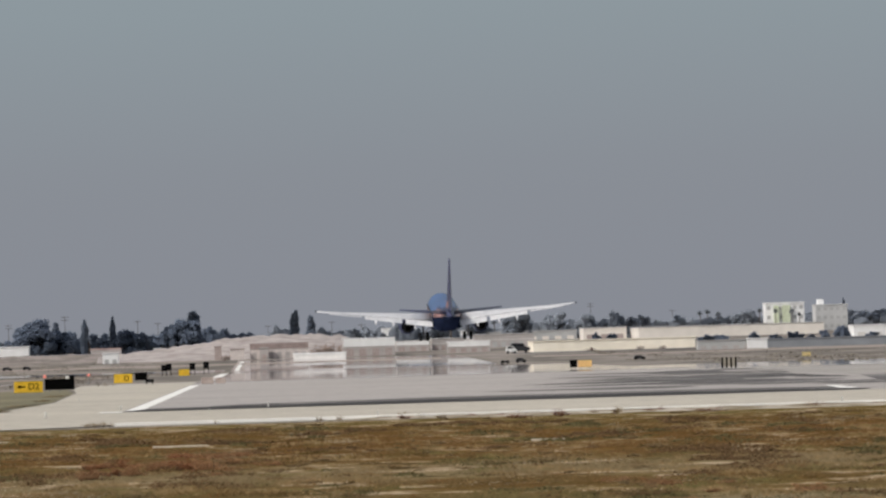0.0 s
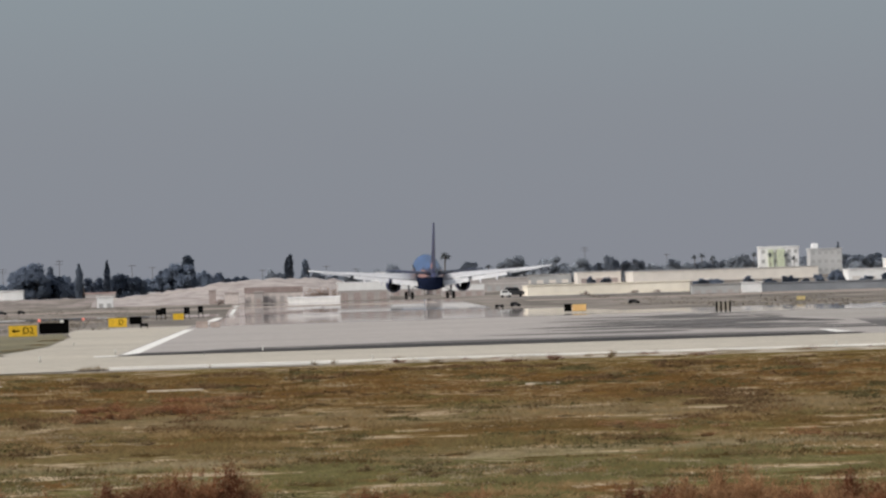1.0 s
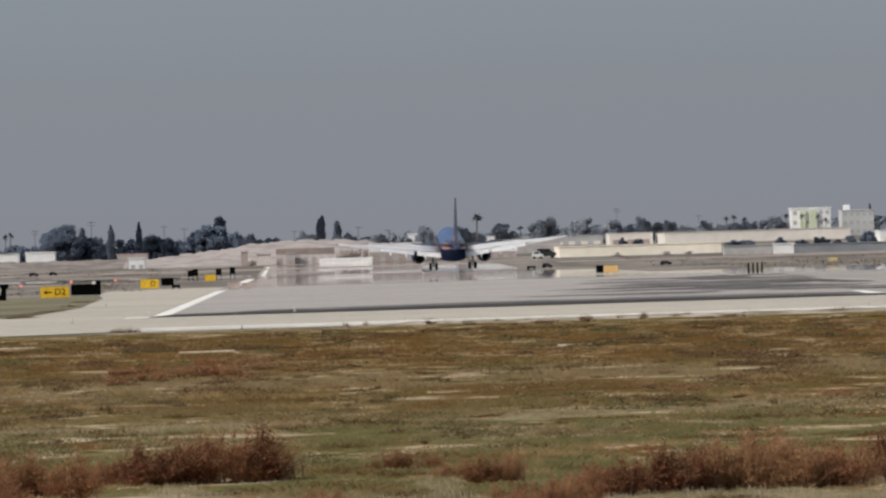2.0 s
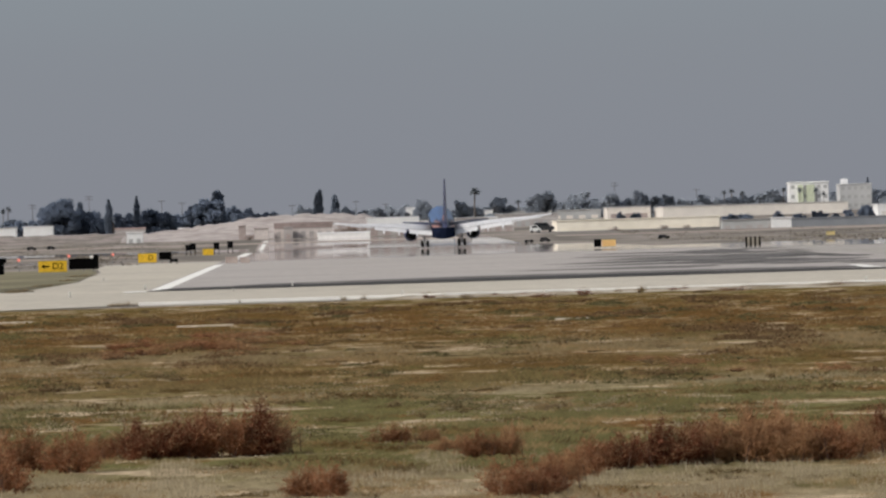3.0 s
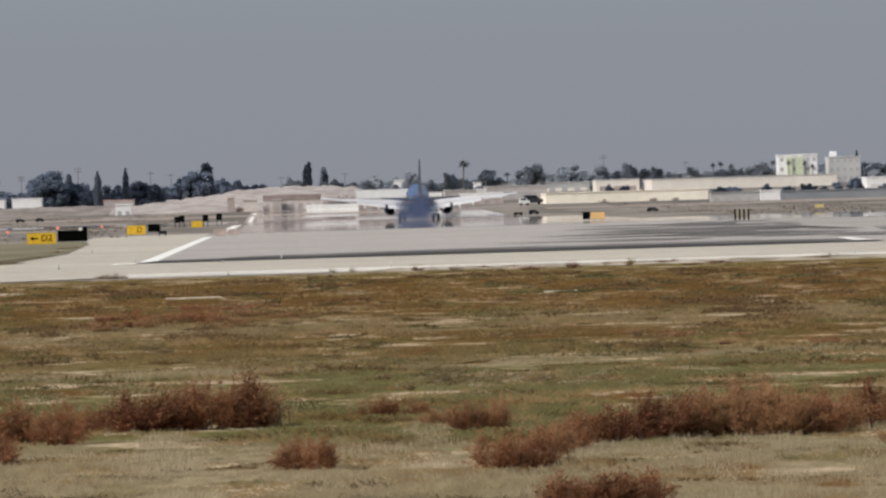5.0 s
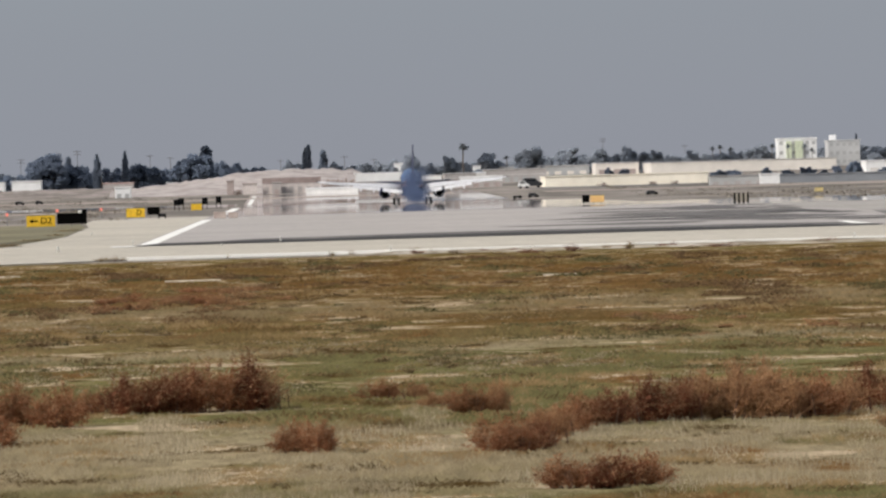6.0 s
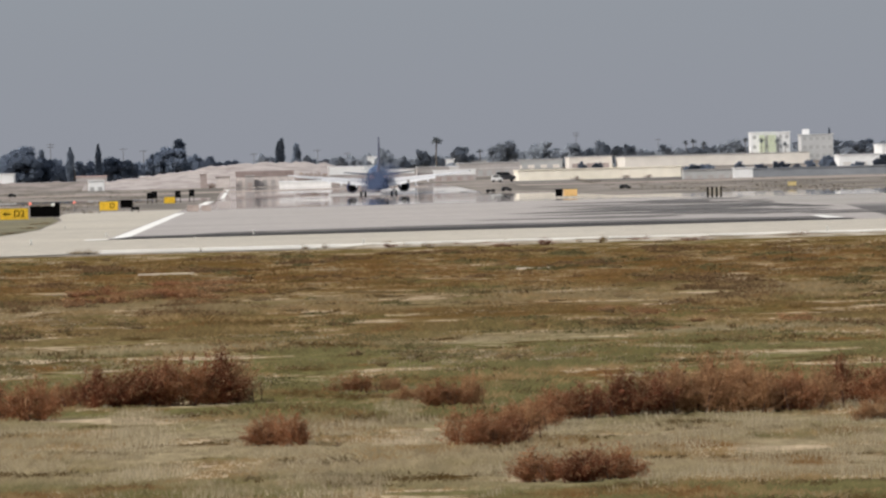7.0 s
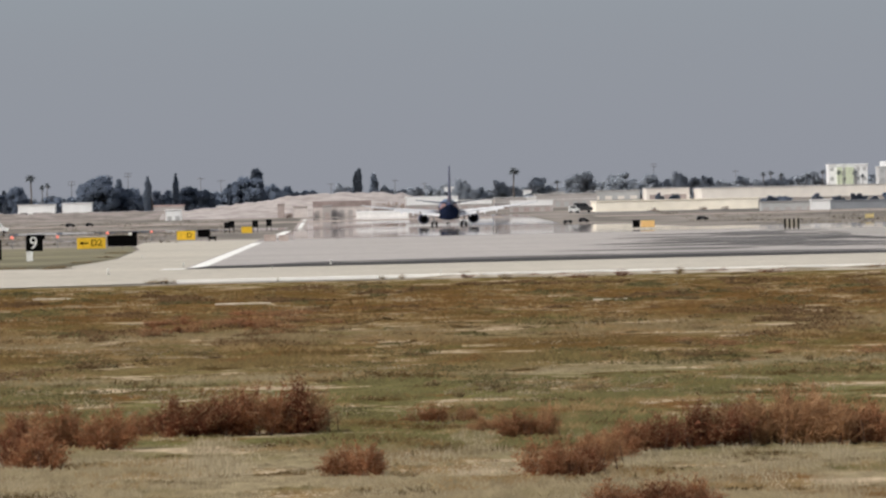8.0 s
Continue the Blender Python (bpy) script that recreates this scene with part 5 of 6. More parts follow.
# ---- foreground: dry shrubs and grass ----
M_SHRUB = [material("rusty_dry_shrub", (0.385, 0.180, 0.092), 0.95, 0, (0.215, 0.092, 0.046), 1.4, 4, random_island=0.4),
           material("dark_dry_shrub", (0.275, 0.108, 0.058), 0.95, 0, (0.130, 0.048, 0.027), 1.4, 4, random_island=0.4),
           material("tan_dry_shrub", (0.48, 0.29, 0.155), 0.95, 0, (0.34, 0.185, 0.098), 1.4, 4, random_island=0.3),
           material("olive_dry_shrub", (0.36, 0.285, 0.155), 0.95, 0, (0.26, 0.20, 0.11), 1.4, 4, random_island=0.4),
           material("dull_brown_thicket", (0.37, 0.30, 0.275), 0.95, 0, (0.29, 0.23, 0.21), 0.3, 4, random_island=0.3)]
# paler tone, given more often towards the stem ends
M_TIPS = material("pale_twig_tips", (0.46, 0.29, 0.165), 0.95, 0, (0.34, 0.20, 0.11), 1.4, 4, random_island=0.35)
leafy(M_TIPS, 0.3)

for _m in M_SHRUB:
    leafy(_m, 0.3)


def shrub_mesh(seed, mat, stems=80, twigs=1700, sprays=6200, leaf=1.0):
    """A dry shrub of unit width and height: crooked stems that fan out from a few roots, wiry side twigs and small dry sprays."""
    rng = np.random.default_rng(seed)
    roots = np.stack([rng.uniform(-0.26, 0.26, 4), rng.uniform(-0.15, 0.15, 4), np.zeros(4)], 1)
    size = rng.uniform(0.6, 1.0, 4)
    own = rng.integers(0, 4, stems)
    az, tilt = rng.uniform(0, 2 * np.pi, stems), np.radians(rng.uniform(0, 82, stems))
    reach = rng.uniform(0.62, 1.08, stems) * size[own]
    end = roots[own] + np.stack([np.sin(tilt) * np.cos(az) * 0.44, np.sin(tilt) * np.sin(az) * 0.36, np.cos(tilt) * 0.85 + 0.10], 1) * reach[:, None]
    bend = rng.normal(0, 0.05, (stems, 3))

    def along(i, u):
        return roots[own[i]] + (end[i] - roots[own[i]]) * u + bend[i] * np.sin(np.pi * u) + (0, 0, 0.02)

    def wires(p, q, w):
        """Thin crooked blades from p to q."""
        n = len(p)
        mid = (p + q) / 2 + rng.normal(0, 0.014, (n, 3))
        side = rng.normal(size=(n, 3)) * (1, 0.4, 0.4)
        side /= np.linalg.norm(side, axis=1, keepdims=True)
        return np.stack([p - side * w, p + side * w, mid + side * w, q, mid - side * w], 1)

    u = rng.uniform(0.2, 1.0, (twigs, 1))
    i = rng.integers(0, stems, twigs)
    p = along(i, u)
    d = rng.normal(size=(twigs, 3)) + (end - roots[own])[i] * 1.6 + (0, 0, 0.25)
    d /= np.linalg.norm(d, axis=1, keepdims=True)
    q = p + d * rng.uniform(0.05, 0.17, (twigs, 1))
    k = np.arange(stems)
    v = np.concatenate([wires(along(k, np.zeros((stems, 1))), along(k, np.full((stems, 1), 0.55)), 0.006),
                        wires(along(k, np.full((stems, 1), 0.5)), along(k, np.ones((stems, 1))), 0.004), wires(p, q, rng.uniform(0.0018, 0.0042, (twigs, 1)))])
    v[:, :, 2] = np.maximum(v[:, :, 2], 0.0)
    verts, faces = v.reshape(-1, 3).tolist(), np.arange(5 * len(v)).reshape(-1, 5).tolist()
    pale = np.concatenate([np.zeros(2 * stems, bool), rng.uniform(size=twigs) < 0.45 * u[:, 0] ** 2])
    # sprays sit along the side twigs
    j = rng.integers(0, twigs, sprays)
    c = p[j] + (q - p)[j] * rng.uniform(0.1, 1.05, (sprays, 1)) + rng.normal(0, 0.016, (sprays, 3))
    c[:, 2] = np.abs(c[:, 2]) + 0.005
    a = rng.normal(size=(sprays, 3))
    a /= np.linalg.norm(a, axis=1, keepdims=True)
    b = np.cross(a, rng.normal(size=(sprays, 3)))
    b /= np.linalg.norm(b, axis=1, keepdims=True)
    s = rng.uniform(0.006, 0.019, (sprays, 1)) * leaf
    g = np.stack([c - a * s, c - b * s * 0.45, c + a * s, c + b * s * 0.45], 1)
    g[:, :, 2] = np.maximum(g[:, :, 2], 0.0)
    n0 = len(verts)
    verts += g.reshape(-1, 3).tolist()
    faces += (n0 + np.arange(4 * sprays).reshape(sprays, 4)).tolist()
    pale = np.concatenate([pale, rng.uniform(size=sprays) < 0.42 * u[j, 0] ** 2])
    me = bpy.data.meshes.new("foliage")
    me.from_pydata(verts, [], faces)
    me.materials.append(mat)
    me.materials.append(M_TIPS)
    me.polygons.foreach_set("material_index", pale.astype(np.int32))
    return me


SHRUBS = [[shrub_mesh(200 + 10 * i + j, m) for j in range(4)] for i, m in enumerate(M_SHRUB[:3])]
WEEDS = [[shrub_mesh(260 + 10 * i + j, m, 30, 300, 1000, 1.7) for j in range(4)] for i, m in enumerate(M_SHRUB)]
M_STEM = material("brown_stems", (0.16, 0.09, 0.06), 0.95, 0, (0.10, 0.055, 0.04), 3.0, 4)
STEMS = []
for j in range(2):
    rng = np.random.default_rng(300 + j)
    bm = bmesh.new()
    for k in range(9):
        x, y = rng.normal(0, 0.16), rng.normal(0, 0.12)
        add_tube(bm, (x * 0.6, y * 0.6, -0.03), (max(-0.3, min(0.3, x * 1.2)), y, rng.uniform(0.3, 0.5)), 0.012, 0.004, 5)
    STEMS.append(mesh_of(bm, "stems", M_STEM))
SHRUB_WORDS = ["rusty red-brown dry shrub in the grass", "dark maroon dry shrub in the grass", "tan and orange dry shrub in the grass", "low olive-brown dry weed clump", "brown leafless thicket at the foot of the mound"]
_count = 0


def shrub(x, y, width, height, kind, words=""):
    global _count
    s = empty("shrub", pose(x, y, land(y), 0, 0, 0))
    tagged(s, words or SHRUB_WORDS[kind], "shrub", "dry shrubs in the field")
    for name, data in (("foliage", (SHRUBS if kind < 3 and y < 130 else WEEDS)[kind][_count % 4]), ("stem", STEMS[_count % 2])):
        o = new(name, data)
        o.parent = s
        o.matrix_basis = pose(0, 0, 0, 0, 0, _count * 180 + _count * 37 % 70 - 35) @ Matrix.Diagonal((width * 1.50, width * 1.2, height * 1.12, 1))
        if name == "stem":
            tagged(o, kind="stuff")
    _count += 1


for x, y, w, h, k in ((-3.6, 96.3, 0.75, 0.62, 0), (2.9, 91.6, 0.6, 0.45, 0), (3.35, 96.6, 0.6, 0.46, 0), (2.75, 89.8, 0.5, 0.40, 1), (-2.75, 110.2, 0.5, 0.42, 0), (-0.45, 110.8, 0.6, 0.66, 2), (-1.35, 110.6, 0.7, 0.66, 1), (5.9, 100.5, 0.8, 0.78, 2),
                      (-4.0, 97.4, 0.8, 0.65, 1), (-3.6, 105.4, 0.85, 0.60, 0), (-3.1, 104.9, 0.75, 0.62, 0), (-4.2, 106.7, 0.8, 0.55, 2),
                      (-2.4, 110.1, 0.75, 0.55, 1), (-2.0, 110.0, 0.85, 0.62, 1), (-1.6, 110.1, 0.8, 0.6, 1), (-1.1, 110.1, 0.9, 0.68, 0), (-0.7, 110.5, 0.9, 0.74, 1), (-0.3, 111.0, 0.6, 0.55, 3),
                      (-0.0, 92.3, 0.5, 0.42, 0), (0.3, 91.8, 0.5, 0.45, 0), (0.8, 90.8, 0.35, 0.18, 3), (1.4, 114.0, 0.6, 0.30, 0), (1.8, 113.9, 0.5, 0.26, 2), (2.1, 109.4, 0.5, 0.24, 2),
                      (2.5, 106.3, 0.65, 0.45, 0), (2.8, 106.5, 0.35, 0.5, 2), (3.5, 113.2, 0.5, 0.16, 3), (2.3, 90.0, 0.6, 0.48, 0), (2.6, 89.5, 0.6, 0.45, 0), (3.1, 94.9, 0.6, 0.42, 2), (3.6, 98.9, 0.6, 0.45, 0),
                      (4.0, 99.2, 0.75, 0.52, 1), (4.4, 99.8, 0.8, 0.58, 1), (4.8, 99.9, 0.8, 0.58, 1), (5.1, 100.2, 0.75, 0.60, 1), (5.5, 100.1, 0.9, 0.75, 2), (5.8, 100.2, 0.9, 0.75, 2), (6.2, 99.9, 0.85, 0.62, 2),
                      (6.6, 100.2, 0.8, 0.62, 0), (7.0, 100.8, 0.8, 0.56, 2), (7.4, 102.4, 0.8, 0.60, 1), (7.8, 102.0, 0.8, 0.6, 1), (8.1, 101.6, 0.9, 0.6, 0), (8.2, 97.8, 0.8, 0.6, 1),
                      (2.8, 79.4, 0.55, 0.40, 0), (3.1, 79.0, 0.65, 0.42, 1), (3.5, 79.4, 0.6, 0.38, 0), (7.4, 95.5, 0.5, 0.3, 2),
                      (-4.3, 219.1, 1.4, 0.24, 0), (-3.4, 219.5, 0.8, 0.24, 3), (-2.6, 213.5, 1.0, 0.36, 0), (-2.0, 210.5, 0.8, 0.40, 2), (-1.2, 223.8, 0.9, 0.20, 3), (-0.1, 217.0, 1.0, 0.20, 2), (1.1, 220.9, 1.0, 0.18, 3),
                      (-7.9, 355.8, 1.3, 0.26, 3), (6.1, 367.1, 0.6, 0.20, 3), (12.3, 340.9, 0.8, 0.40, 1), (14.8, 343.9, 0.6, 0.45, 3),
                      (10.5, 338.5, 1.2, 0.20, 1), (2.1, 353.5, 0.3, 0.20, 3), (2.9, 353.8, 0.3, 0.25, 3), (7.2, 341.7, 0.9, 0.12, 3), (19.0, 343.5, 1.4, 0.17, 1), (23.9, 350.8, 0.8, 0.22, 3), (17.4, 340.2, 1.1, 0.12, 3), (-17.2, 467.2, 1.6, 0.22, 3), (-16.6, 473.6, 1.6, 0.26, 3), (-18.7, 473.3, 1.6, 0.22, 3), (-16.8, 523.9, 1.8, 0.18, 3), (-17.4, 587.3, 2.0, 0.2, 3), (-17.8, 649.8, 2.2, 0.2, 3), (-20.0, 477.9, 1.8, 0.2, 3)):
    shrub(x, y, w, h, k)


for x, w, h in ((79.9, 2.4, 1.3), (92.0, 2.4, 1.3), (97.9, 2.2, 1.2)):
    shrub(x, 1985, w, h, 4, "dull brown bush before the cream wall")

# dark dead weeds rooted in the dirt along the kerb
_r = random.Random(68)
for k in range(16):
    wx = 5.5 + k * 1.75 + _r.uniform(-0.7, 0.7)
    shrub(wx, 350.5 + wx * 0.035 + _r.uniform(-2, 2), _r.uniform(0.3, 1.0), _r.uniform(0.10, 0.24), _r.choice((1, 1, 3)), "low dark dead weed in the dirt along the kerb")

# a thin patch of tan weeds, and a broad one of low rust-red ones
_r = random.Random(64)
for k in range(12):
    shrub(_r.uniform(7.6, 11.4), _r.uniform(152, 176), _r.uniform(0.4, 0.9), _r.uniform(0.08, 0.2), 2, "low tan dead weeds in a thin patch")
_r = random.Random(61)
for k in range(26):
    shrub(_r.uniform(-5.4, -0.6), _r.uniform(200, 240), _r.uniform(0.6, 1.2), _r.uniform(0.16, 0.36), _r.choice((0, 2, 2)), "low rust-red dead weeds in a broad patch")

for x, w, h in ((10.6, 3.6, 4.0), (12.9, 4.0, 4.5), (15.0, 4.0, 4.2), (17.0, 3.2, 4.0), (-12.4, 2.6, 2.0)):
    shrub(x, 2030, w, h, 4)


M_SCRUB = leafy(material("far_scrub", (0.30, 0.265, 0.225), 0.95, 0, (0.20, 0.175, 0.14), 0.03, 4, random_island=0.35), 0.3)


def far_scrub():
    """Low weeds in drifts over the far parts of the airfield."""
    rng = np.random.default_rng(77)
    cs, ss = [], []
    for x0, x1, y0, y1, n in ((-170, -18, 860, 2090, 9000), (62, 330, 960, 2000, 9000)):
        x, y = rng.uniform(x0, x1, n), rng.uniform(y0, y1, n)
        x = np.where(x < 0, np.minimum(x, -18), np.maximum(x, 60 + (y - 960) * 0.02))
        keep = np.array([noise.fractal((x[i] * 0.09, y[i] * 0.012, 2.0), 0.9, 2.1, 4) > 0.05 for i in range(n)])
        x, y = x[keep], y[keep]
        for _ in range(4):
            jx, jy = x + rng.normal(0, 0.6, len(x)), y + rng.normal(0, 2.0, len(y))
            z = np.array([land(v) for v in jy]) + rng.uniform(0.0, 0.10, len(x))
            cs.append(np.stack([jx, jy, z], 1))
            ss.append(rng.uniform(0.10, 0.26, len(x)))
    c = np.concatenate(cs)
    me = quads_mesh("scrub", c, np.concatenate(ss), M_SCRUB, rng, np.tile(np.array([[0.0, -0.5, 1.0]]), (len(c), 1)))
    tagged(new("scrub", me), "low dull weeds in drifts over the far airfield", "scrub", "", "stuff")


far_scrub()


def grass_stuff():
    """Low tufts over the near field; they take the colour of the ground cover that they stand in."""
    rng = np.random.default_rng(7)
    n = 80000
    y = 70 + 272 * rng.uniform(0, 1, n) ** 1.5
    x = y * rng.uniform(-0.052, 0.092, n)
    tall = np.array([0.5 + 0.9 * (noise.fractal((x[i] * 0.4, y[i] * 0.12, 4.0), 0.9, 2.1, 4) + 0.35) for i in range(n)])
    tall = np.clip(tall ** 1.4, 0.15, 3.0)
    keep = tall > 0.3
    x, y, tall = x[keep], y[keep], tall[keep]
    m, blades = len(x), 5
    s = np.clip((y / 110.0) ** 0.3, 0.9, 1.25) * np.clip((346 - y) / 40, 0.25, 1.0)
    c = np.repeat(np.stack([x, y, np.zeros(m)], 1), blades, 0)
    sc = np.repeat(s * tall, blades) * rng.uniform(0.7, 1.3, m * blades)
    c[:, :2] += rng.normal(size=(m * blades, 2)) * 0.07 * sc[:, None]
    hgt = sc * rng.uniform(0.022, 0.080, m * blades)
    lean = rng.normal(size=(m * blades, 2)) * (1.3 * hgt)[:, None]
    lean[:, 1] = np.abs(lean[:, 1])
    wid = sc * rng.uniform(0.010, 0.026, m * blades)
    tip, l0, r0 = c.copy(), c.copy(), c.copy()
    tip[:, :2] += lean
    tip[:, 2] = hgt
    l0[:, 0] -= wid
    r0[:, 0] += wid
    v = np.stack([l0, r0, tip], 1).reshape(-1, 3)
    me = bpy.data.meshes.new("grass")
    me.from_pydata(v.tolist(), [], np.arange(3 * m * blades).reshape(-1, 3).tolist())
    me.materials.append(M_BLADES)
    soft_normals(me, np.tile(np.array([[-0.05, -0.35, 1.0]]), (len(v), 1)) + rng.normal(size=(len(v), 3)) * 0.12)
    tagged(new("grass", me), "short dry grass in olive, straw and rust patches", "grass", "", "stuff")


grass_stuff()


def dry_stalks():
    """Thin bleached stalks that stand in loose patches over the nearest ground."""
    rng = np.random.default_rng(19)
    n = 70000
    y = rng.uniform(72, 108, n)
    x = y * rng.uniform(-0.05, 0.092, n)
    p = np.array([noise.fractal((x[i] * 0.9, y[i] * 0.22, 6.0), 0.9, 2.1, 4) for i in range(n)])
    keep = p + 0.35 * np.exp(-((y - 90) / 9.0) ** 2) > 0.22
    x, y, p = x[keep], y[keep], p[keep]
    n = len(x)
    h = rng.uniform(0.03, 0.13, n) * np.clip(0.7 + p, 0.5, 1.4)
    lean = rng.normal(0, 0.3, (n, 2)) * h[:, None]
    w = rng.uniform(0.002, 0.005, n)
    v = np.zeros((n, 3, 3))
    v[:, :, 0], v[:, :, 1] = x[:, None], y[:, None]
    v[:, 0, 0] -= w
    v[:, 1, 0] += w
    v[:, 2, :2] += lean
    v[:, 2, 2] = h
    me = bpy.data.meshes.new("stalks")
    me.from_pydata(v.reshape(-1, 3).tolist(), [], np.arange(3 * n).reshape(n, 3).tolist())
    me.materials.append(leafy(material("bleached_stalks", (0.40, 0.335, 0.230), 0.95, 0, (0.25, 0.205, 0.130), 0.5, 5, random_island=0.3), 0.3))
    soft_normals(me, np.tile(np.array([[-0.1, -0.5, 1.0]]), (3 * n, 1)) + rng.normal(size=(3 * n, 3)) * 0.15)
    tagged(new("stalks", me), "thin bleached grass stalks standing in patches", "grass", "", "stuff")


dry_stalks()


def drifts(name, label, seed, mat, ylo, yhi, want, quads, tall, wide, leaf, cut, upright):
    """Clumps of low plants gathered in loose drifts over the field."""
    rng = np.random.default_rng(seed)
    xs, ys, ps = [], [], []
    while len(xs) < want:
        y = ylo + (yhi - ylo) * rng.uniform() ** 1.2
        x = y * rng.uniform(-0.052, 0.092)
        p = noise.fractal((x * 0.28, y * 0.055, seed), 0.9, 2.1, 4)
        if p > cut:
            xs.append(x), ys.append(y), ps.append(min(1.0, 0.55 + (p - cut) * 1.5))
    n = len(xs)
    far = np.array(ys) / 170.0
    w = rng.uniform(wide[0], wide[1], n) * np.array(ps)
    h = rng.uniform(tall[0], tall[1], n) * np.array(ps)
    off = rng.normal(size=(n, quads, 3)) * 0.45
    dome = np.clip(1 - (off[:, :, 0] ** 2 + off[:, :, 1] ** 2) * 0.8, 0.1, 1)
    c = np.zeros((n, quads, 3))
    c[:, :, 0] = np.array(xs)[:, None] + off[:, :, 0] * w[:, None]
    c[:, :, 1] = np.array(ys)[:, None] + off[:, :, 1] * w[:, None]
    c[:, :, 2] = rng.uniform(0.05, 1.0, (n, quads)) * dome * h[:, None]
    out = off * (1, 0.6, 0) + (0, -0.75, 1.0) + rng.normal(size=off.shape) * 0.1
    size = rng.uniform(leaf[0], leaf[1], (n, quads)) * far[:, None]
    me = quads_mesh(name, c.reshape(-1, 3), size.ravel(), mat, rng, out.reshape(-1, 3), upright)
    tagged(new(name, me), label, "low plants", "", "stuff")


M_HERB = [leafy(material("brown_herbs", (0.215, 0.138, 0.074), 0.95, 0, (0.135, 0.086, 0.046), 0.12, 5, random_island=0.25), 0.5),
          leafy(material("olive_herbs", (0.175, 0.152, 0.074), 0.95, 0, (0.115, 0.100, 0.047), 0.12, 5, random_island=0.25), 0.5),
          leafy(material("straw_tufts", (0.40, 0.335, 0.235), 0.95, 0, (0.29, 0.235, 0.155), 0.2, 5, random_island=0.3), 0.35)]
drifts("herbs", "drifts of low brown dead herbs over the field", 31, M_HERB[0], 150, 325, 1000, 50, (0.05, 0.19), (0.3, 0.9), (0.014, 0.034), 0.30, 0.3)
drifts("herbs", "drifts of low olive herbs over the field", 32, M_HERB[1], 105, 325, 1000, 50, (0.05, 0.16), (0.3, 0.9), (0.014, 0.032), 0.28, 0.3)
drifts("straw", "pale dry grass tufts standing over bare ground", 33, M_HERB[2], 76, 140, 560, 30, (0.04, 0.12), (0.15, 0.5), (0.010, 0.026), 0.05, 1.6)
drifts("straw", "pale dry grass tufts in strips over the field", 34, M_HERB[2], 150, 320, 200, 40, (0.03, 0.08), (0.5, 1.4), (0.012, 0.028), 0.30, 0.4)

# low dead weed clumps scattered through the field
_r = random.Random(21)
for k in range(150):
    wy = _r.uniform(128, 338)
    wx = wy * _r.uniform(-0.045, 0.085)
    if noise.noise((wx * 0.1, wy * 0.03, 7.0)) > -0.15:
        shrub(wx, wy, _r.uniform(0.25, 0.8), _r.uniform(0.07, 0.20), 3)

# pale concrete slabs lying in the grass
M_SLAB = material("pale_dusty_concrete", (0.66, 0.58, 0.47), 1.0, 0, (0.54, 0.47, 0.38), 1.5, 5)
matt(M_SLAB, 0.0)
for sx, sy, sw in ((-10.7, 298.7, 1.5), (-3.2, 269.1, 1.9), (8.9, 257.3, 1.1)):
    bm = box_mesh(-sw / 2, sw / 2, -0.5, 0.5, -0.02, 0.045, 0.01)
    o = new("concrete_slab", mesh_of(bm, "concrete_slab", M_SLAB))
    o.matrix_basis = pose(sx, sy, 0)
    tagged(o, "pale concrete slab lying in the grass", "slab", "slabs in the grass")

# ---- tyre smoke at touchdown, in loose puffs of fine flecks ----
M_SMOKE = leafy(material("pale_tyre_smoke", (0.118, 0.152, 0.250), 1.0, 0, (0.094, 0.124, 0.210), 0.4, 3, grain=0.05), 0.5)


def smoke_puff(seed, r):
    rng = np.random.default_rng(seed)
    n = int(760 * r)
    c = rng.normal(size=(n, 3)) * (r * 0.5, r * 0.5, r * 0.45)
    ob = new("smoke_puff", quads_mesh("smoke_puff", c, rng.uniform(0.024, 0.055, n), M_SMOKE, rng))
    return tagged(ob, "thin blue-grey puff of tyre smoke behind the wheels", "smoke", "tyre smoke", "stuff")


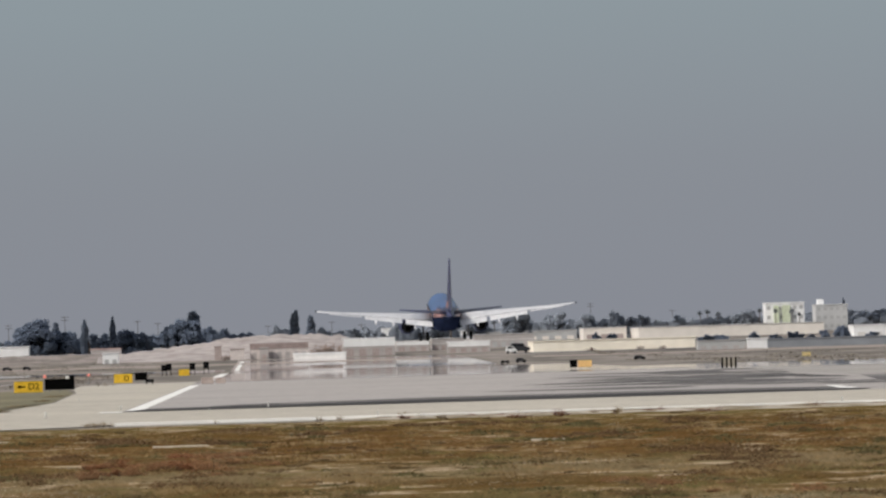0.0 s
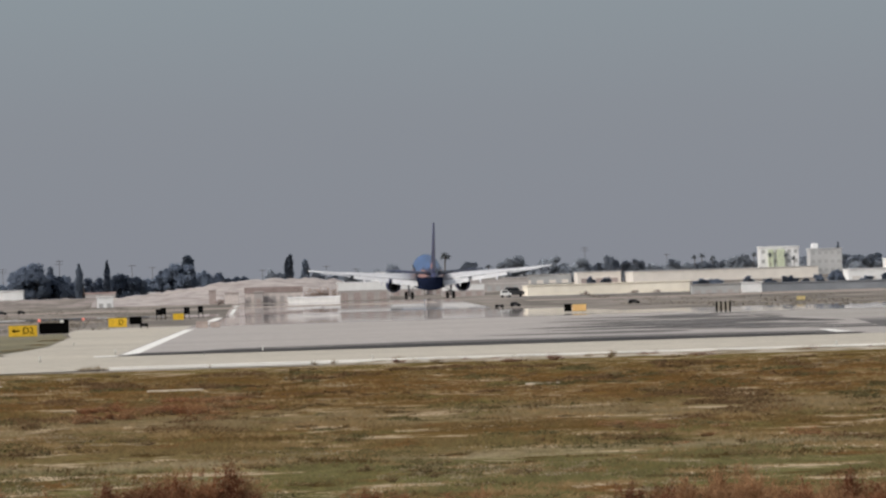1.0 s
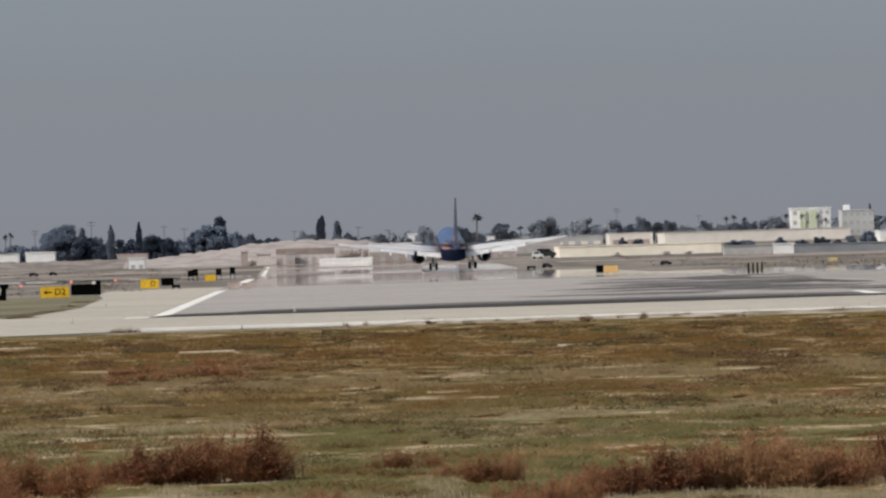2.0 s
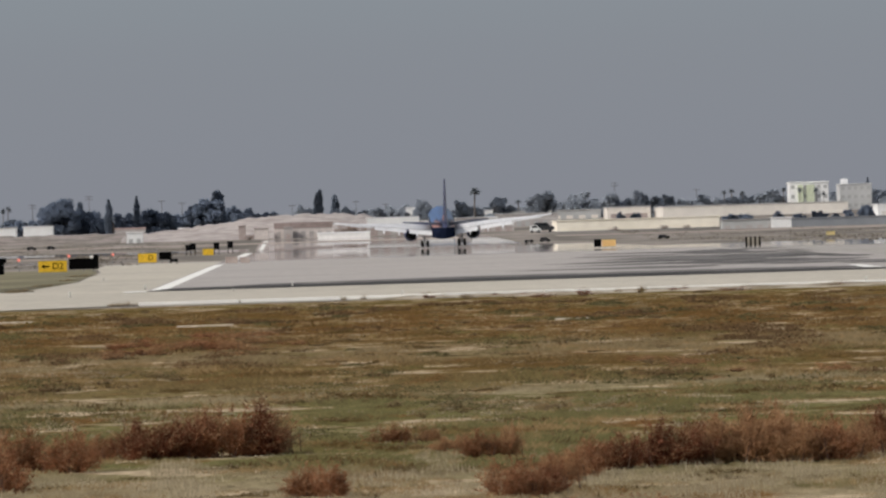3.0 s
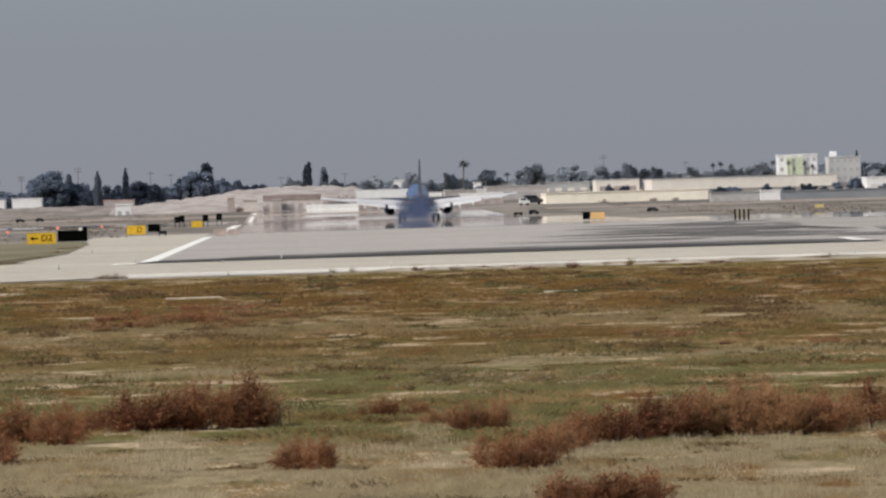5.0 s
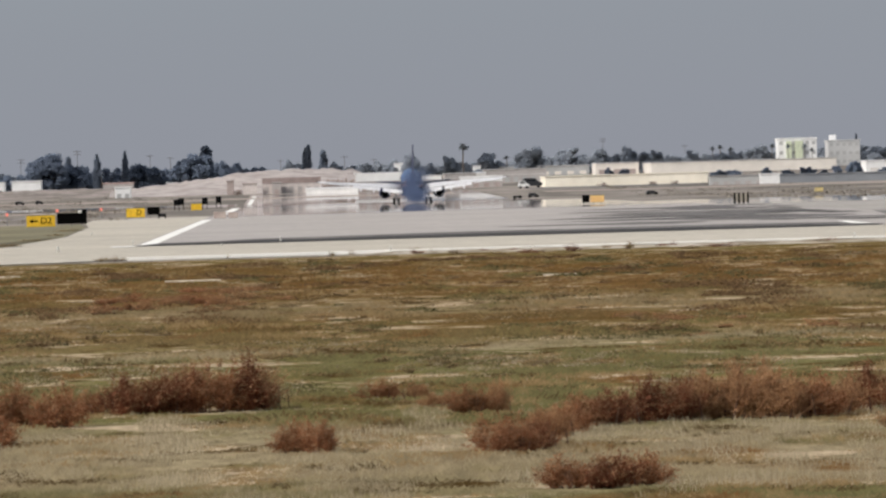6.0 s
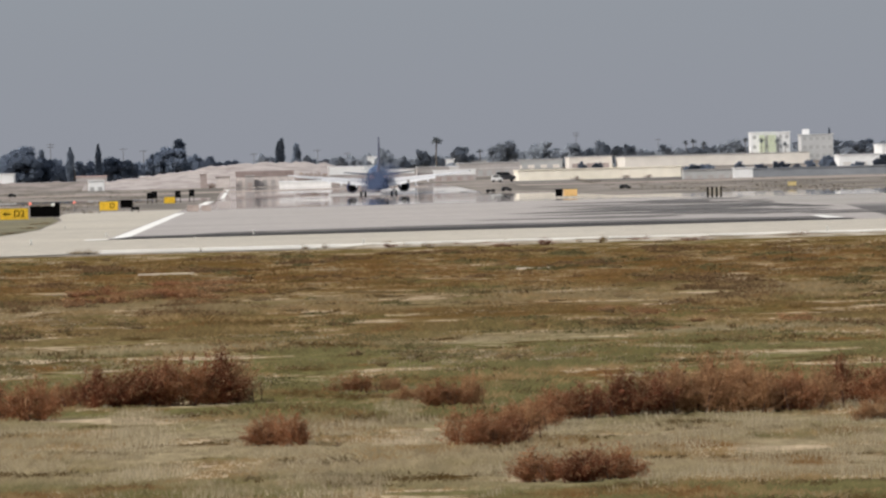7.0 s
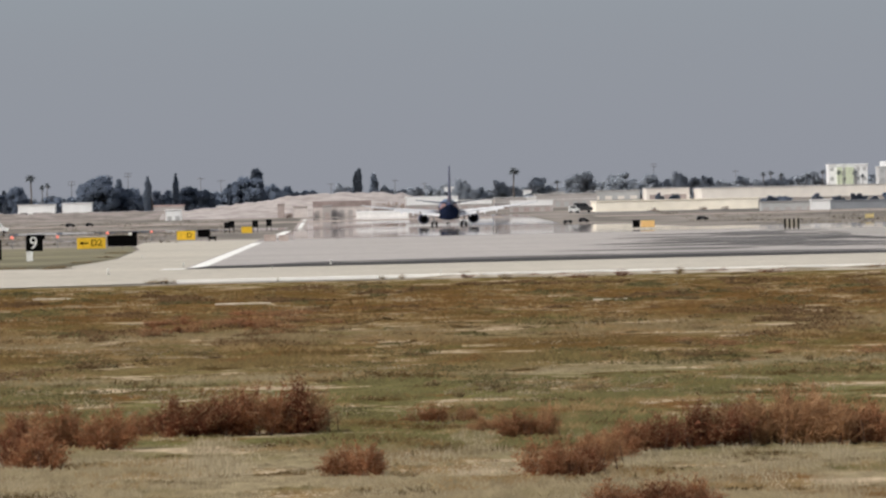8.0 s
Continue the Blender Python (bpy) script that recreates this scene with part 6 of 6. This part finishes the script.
# time of birth, place at birth, rise and drift until the end, size
PUFFS = []
_r = random.Random(12)
for k in range(44):
    born = 3.86 + 0.021 * k
    spread = 5.2 - 0.095 * k
    x0 = 22.3 + _r.uniform(-spread, spread * 0.8)
    PUFFS.append((smoke_puff(400 + k, 0.9 + 0.018 * k), born, x0, 1287 + 60 * (born - 3.95), _r.uniform(0.0, 0.5) + (0.10 * k if k % 2 else 0.03 * k), 21.7 + _r.uniform(-1.7, 1.7) - x0, _r.uniform(-0.6, 0.6)))


def motions():
    """The landing: descent, flare, touchdown at about four seconds, then the roll-out with the nose coming down."""
    rows = [
        (0.0, 22.75, 1033, 4.10, 5.3, 0.3), (0.5, 22.7, 1065, 3.12, 5.3, 0.0), (1.0, 22.65, 1097, 2.16, 5.3, -0.3), (1.5, 22.65, 1129, 1.28, 5.4, 0.2), (2.2, 22.65, 1174, 0.68, 5.5, 0.6),
        (3.0, 22.75, 1225, 0.26, 5.6, 0.9), (3.5, 22.75, 1257, 0.10, 5.6, 1.1), (4.1, 22.75, 1295, -0.08, 5.5, 0.5), (4.6, 22.85, 1327, -0.20, 5.5, 0.0),
        (5.3, 22.85, 1371, -0.29, 5.5, 0.0), (6.0, 22.8, 1414, -0.36, 5.3, 0.0), (6.5, 22.8, 1444, -0.39, 4.3, 0.0), (7.2, 22.25, 1484, -0.43, 2.8, 0.0), (8.0, 22.0, 1529, -0.48, 1.0, 0.0)]
    walk(airliner, [(t, pose(x, y, z, p, -r, 1.25 * (1 - smooth_step(2.0, 4.4, t)))) for t, x, y, z, p, r in rows])
    # each puff lies under the runway until a wheel strikes there, then wells up, rises and drifts
    for puff, born, x, y, rise, drift, off in PUFFS:
        thin = -2.5 if rise < 1.2 else 0.4 + rise * 0.8
        walk(puff, [(0.0, pose(x, y, -4.0)), (born - 0.1, pose(x, y, -4.0)), (born + 0.25, pose(x, y, 0.5 + 0.4 * rise, 0, 0, 20)), (born + 1.4, pose(x + drift * 0.7, y + 6, 0.4 + rise, 0, 0, 50)),
                    (6.4, pose(x + drift + off, y + 9, 0.5 + rise, 0, 0, 60)), (7.1, pose(x + drift - 1.4 + off * 1.6, y + 12, thin, 0, 0, 70)),
                    (7.8, pose(x + drift - 2.0 + off * 2.2, y + 14, -2.0, 0, 0, 78)), (8.0, pose(x + drift - 2.0 + off * 2.2, y + 14, -4.0, 0, 0, 80))])


motions()
